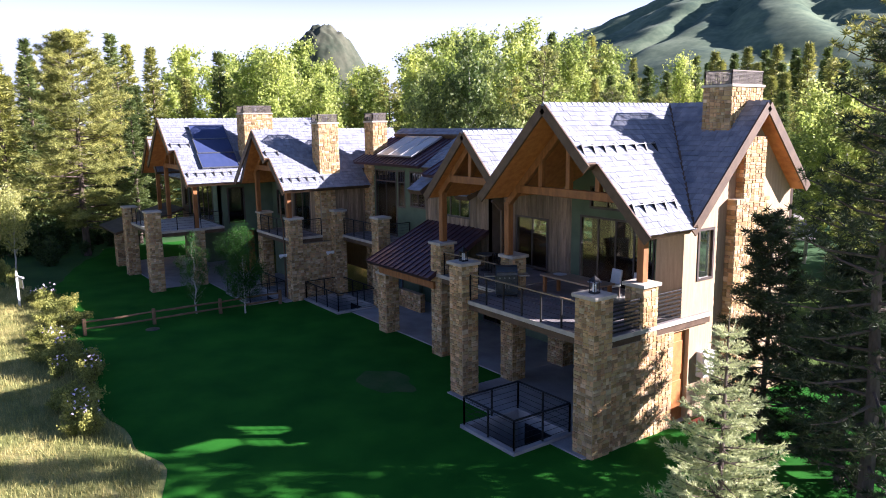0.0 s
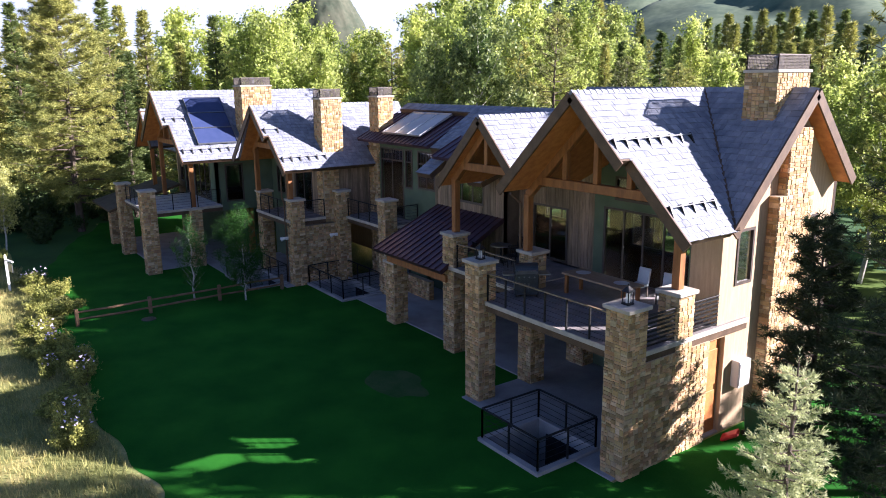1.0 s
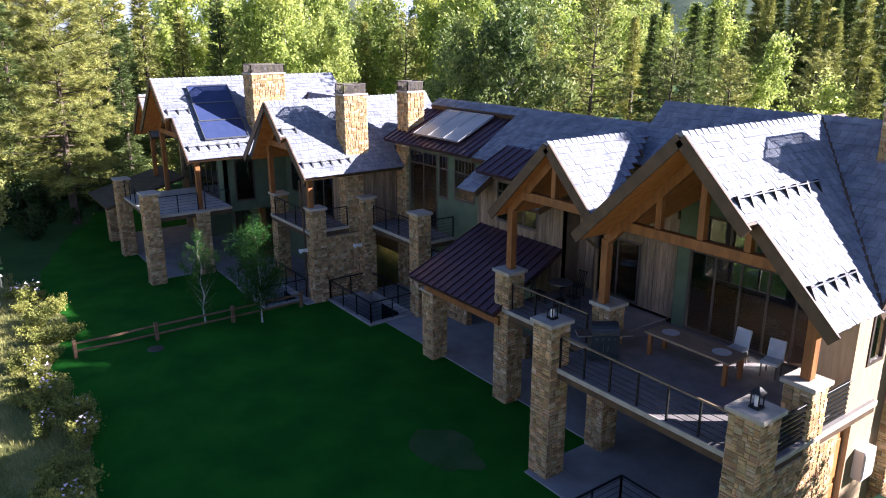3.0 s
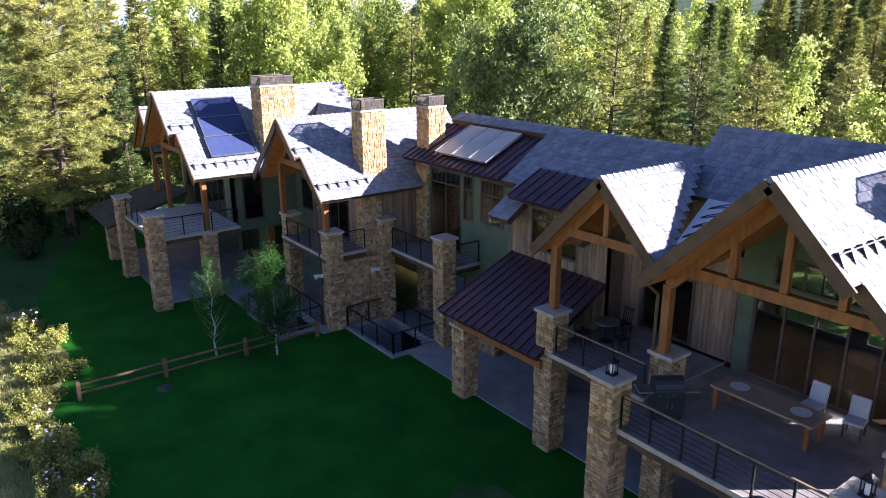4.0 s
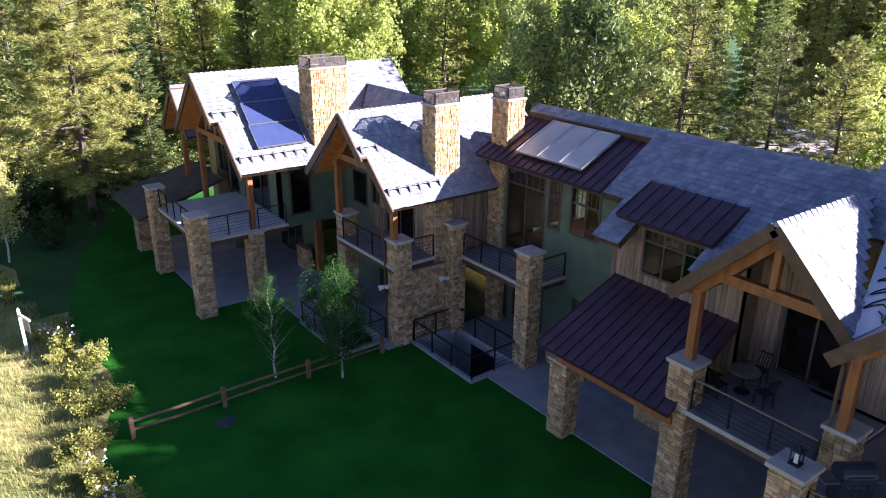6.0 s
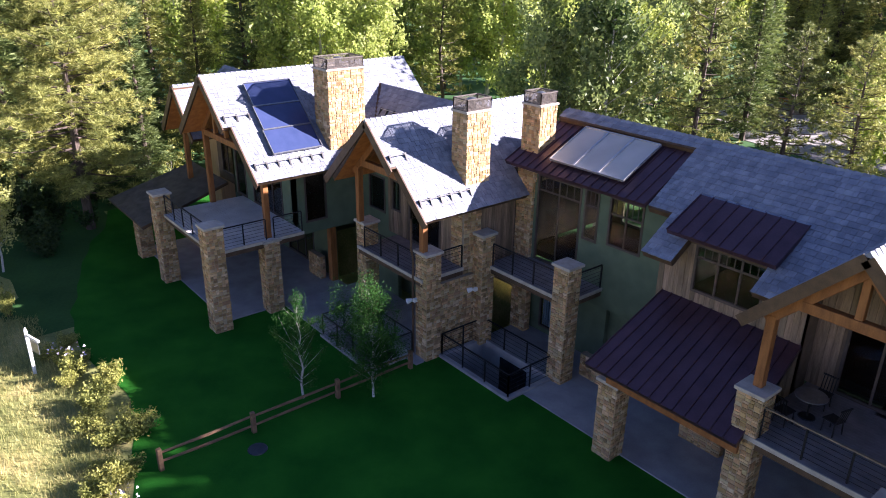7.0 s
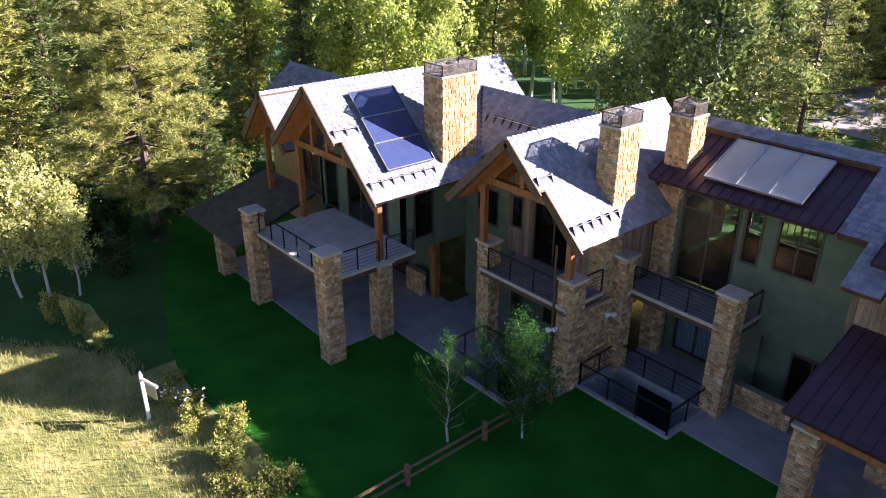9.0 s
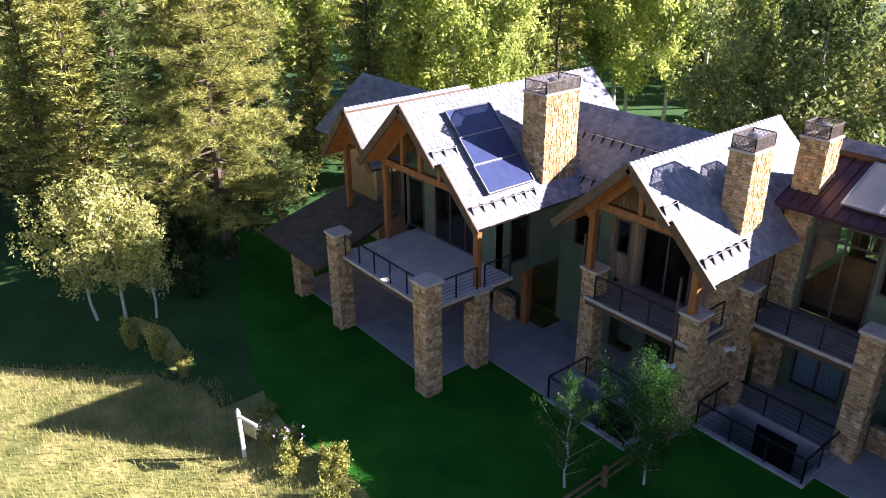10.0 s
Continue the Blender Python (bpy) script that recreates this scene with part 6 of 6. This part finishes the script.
# undergrowth below the big pine, with its shade put into the leaf colour
under = shrub(84, 1.3, 1.9, 1500, 0.2, M_UNDER, "bush", "bush under the pines, leaves darkened for the shade", "undergrowth")
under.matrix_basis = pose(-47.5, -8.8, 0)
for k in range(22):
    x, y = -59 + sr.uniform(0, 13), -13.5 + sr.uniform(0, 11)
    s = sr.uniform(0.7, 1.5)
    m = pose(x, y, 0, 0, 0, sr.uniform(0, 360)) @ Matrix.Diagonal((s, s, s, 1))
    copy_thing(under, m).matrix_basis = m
small = aspen(42, height=3.2, radius=1.3, count=900, size=0.16, bare=0.1, material=M_SHRUB, name="small_tree", label="small sunlit tree beyond the terrace", group="")
small.location = (-53.8, 1.0, 0)
# low sunlit saplings at the edge of the meadow
for x, y, s in ((-41.5, -12.6, 1.4), (-39.6, -12.2, 1.1), (-43.2, -13.2, 1.3)):
    m = pose(x, y, 0, 0, 0, sr.uniform(0, 360)) @ Matrix.Diagonal((s * .6, s * .6, s * 1.5, 1))
    copy_thing(SHRUBS[0], m).matrix_basis = m

# dry meadow grass: many thin blades, thinning with distance from the lawn
rg = np.random.default_rng(91)
n = 120000
gx = rg.uniform(-60, 8, n)
gy = -10.8 - np.abs(rg.normal(0, 1, n)) * 6.5
keep = (gy < np.array([lawn_edge(a) for a in gx]) - 0.15) & (gy < np.array([wood_edge(a) for a in gx]) + 0.3)
gx, gy = gx[keep], gy[keep]
n = len(gx)
gz = np.array([ground_height(a, b) for a, b in zip(gx, gy)])
ang = rg.uniform(0, 6.28, n)
hh = rg.uniform(0.08, 0.32, n)
ww = rg.uniform(0.006, 0.016, n)
bx, by = rg.normal(0, 0.07, n), rg.normal(0, 0.07, n)
v = np.stack([np.stack([gx - np.cos(ang) * ww, gy - np.sin(ang) * ww, gz], 1), np.stack([gx + np.cos(ang) * ww, gy + np.sin(ang) * ww, gz], 1),
              np.stack([gx + bx, gy + by, gz + hh], 1)], 1).reshape(-1, 3)
M_BLADE = mat("dry_grass_blade", (0.20, 0.23, 0.06), (0.48, 0.42, 0.16), 0.6, 0.8, 0.0, 5, island=0.35, translucent=0.3)
ob = new("meadow_grass", mesh_of("meadow_grass", v.tolist(), np.arange(3 * n).reshape(-1, 3).tolist(), M_BLADE))
tagged(ob, "tall dry golden meadow grass", "grass", kind="stuff")

# ---- drive and distance ----
M_DRIVE = mat("pale_gravel", (0.22, 0.21, 0.20), (0.32, 0.30, 0.28), 0.5, 0.95, 0.3, 12)
bm = bmesh.new()
slab(bm, [(-16, 44, 0.05), (-46, 50, 0.05), (-52, 60, 0.05), (-46, 72, 0.05), (-30, 78, 0.05), (-24, 60, 0.05)], 0.1, 0, 0, 0)
tagged(part("drive", bm, M_DRIVE), "pale gravel drive behind the trees", "driveway", kind="structure")


def hill(name, cx, cy, rx, ry, height, seed, label, n, material, shape, gully, crag):
    """A hill from a profile over its radius, cut by gullies that run down it and roughened by crags."""
    bm = bmesh.new()
    g = [[None] * (n + 1) for _ in range(n + 1)]
    for i in range(n + 1):
        for j in range(n + 1):
            a, b = (i / n * 2 - 1), (j / n * 2 - 1)
            d = min(1, math.hypot(a, b))
            turn = math.atan2(b, a) + 0.25 * noise.noise((a * 3, b * 3, seed))
            cut = abs(noise.noise((math.cos(turn) * 5 + seed, math.sin(turn) * 5, d * 1.2))) + 0.4 * abs(noise.noise((math.cos(turn) * 13, math.sin(turn) * 13 + seed, d * 3)))
            z = height * shape(d)
            z -= height * gully * max(0.0, 0.42 - cut) * min(1.0, 3 * d) * (1 - d)
            z += height * crag * (1 - d) * noise.fractal((a * 9 + seed, b * 9, seed), 1.0, 2.0, 5)
            g[i][j] = bm.verts.new((cx + a * rx, cy + b * ry, z - 4))
    for i in range(n):
        for j in range(n):
            bm.faces.new((g[i][j], g[i + 1][j], g[i + 1][j + 1], g[i][j + 1])).smooth = True
    tagged(part(name, bm, material), label, "mountain", kind="structure")


hill("mountain", -800, 1810, 1200, 1150, 490, 3, "broad green mountainside in the distance", 150, M_HILL, lambda d: 1.05 * (1 - d) - 0.05 * (1 - d) ** 6, 0.3, 0.07)
hill("rocky_knoll", -430, 207, 46, 46, 77, 9, "dark wooded rocky knoll far behind the trees", 80, M_ROCK, lambda d: 1 - d * d, 0.03, 0.05)

bm = bmesh.new()
slab(bm, [(-104, -10, 0.06), (-82, -9, 0.06), (-80, -1, 0.06), (-100, 2, 0.06)], 0.1, 0, 0, 0)
tagged(part("gravel_bank", bm, M_CONC), "pale sunlit gravel bank among far trunks", "ground", kind="structure")

# parked car and timber fence by the drive
M_CARPAINT = mat("silver_paint", (0.4, 0.42, 0.43), (0.46, 0.48, 0.49), 2, 0.25, 0.0, metal=0.5)
car = thing("car", (-37.8, 55.0, 0.05), "silver estate car parked on the drive", "car")
bm = bmesh.new()
prof = ((-2.2, 0.35), (2.2, 0.35), (2.25, 0.75), (1.35, 0.95), (-2.1, 1.0), (-2.25, 0.8))
a = [bm.verts.new((-37.8 + u, 54.1, 0.05 + z)) for u, z in prof]
b = [bm.verts.new((-37.8 + u, 55.9, 0.05 + z)) for u, z in prof]
bm.faces.new(a)
bm.faces.new(list(reversed(b)))
for k in range(6):
    bm.faces.new((a[k], b[k], b[(k + 1) % 6], a[(k + 1) % 6]))
bmesh.ops.recalc_face_normals(bm, faces=bm.faces)
part("body", bevelled(bm, 0.07, 2), M_CARPAINT, car)
bm = bmesh.new()
prof = ((-2.05, 1.0), (1.3, 0.97), (0.55, 1.5), (-1.6, 1.52))
a = [bm.verts.new((-37.8 + u, 54.2 + 0.12 * (z > 1.2), 0.05 + z)) for u, z in prof]
b = [bm.verts.new((-37.8 + u, 55.8 - 0.12 * (z > 1.2), 0.05 + z)) for u, z in prof]
bm.faces.new(a)
bm.faces.new(list(reversed(b)))
for k in range(4):
    bm.faces.new((a[k], b[k], b[(k + 1) % 4], a[(k + 1) % 4]))
bmesh.ops.recalc_face_normals(bm, faces=bm.faces)
part("glasshouse", bevelled(bm, 0.05, 2), M_PV, car, "dark glazed upper body")
bm = bmesh.new()
box(bm, -39.35, -37.35, 54.36, 55.64, 1.56, 1.61)
part("roof", bevelled(bm, 0.02), M_CARPAINT, car)
for x in (-39.2, -36.4):
    for y in (54.12, 55.88):
        bm = bmesh.new()
        rod(bm, (x, y - 0.11, 0.38), (x, y + 0.11, 0.38), 0.33, 0.33, 16)
        wheel = part("wheel", bm, M_BLACK, car)
        bm = bmesh.new()
        rod(bm, (x, y - 0.12, 0.38), (x, y + 0.12, 0.38), 0.19, 0.19, 12)
        part("rim", bm, M_STEEL, wheel)
M_ORANGE = mat("orange_fence_timber", (0.3, 0.12, 0.05), (0.42, 0.19, 0.08), 3, 0.8, 0.2)
fence = thing("board_fence", (-42, 66, 0), "orange-brown board fence along the drive", "fence")
for k in range(9):
    x, y = -47 + k * 2.2, 64 + k * 0.9
    bm = bmesh.new()
    box(bm, x - 0.07, x + 0.07, y - 0.07, y + 0.07, 0, 1.15)
    part("post", bm, M_ORANGE, fence)
    if k < 8:
        for z in (0.4, 0.75, 1.05):
            bm = bmesh.new()
            bar(bm, (x, y, z), (x + 2.2, y + 0.9, z), 0.04, 0.15)
            part("rail", bm, M_ORANGE, fence)
s = spruce(62, 7.0, 2.3, 14, 7, M_SPRUCE, "shaded blue spruce beside the drive")
s.location = (-29.3, 53.5, 0)
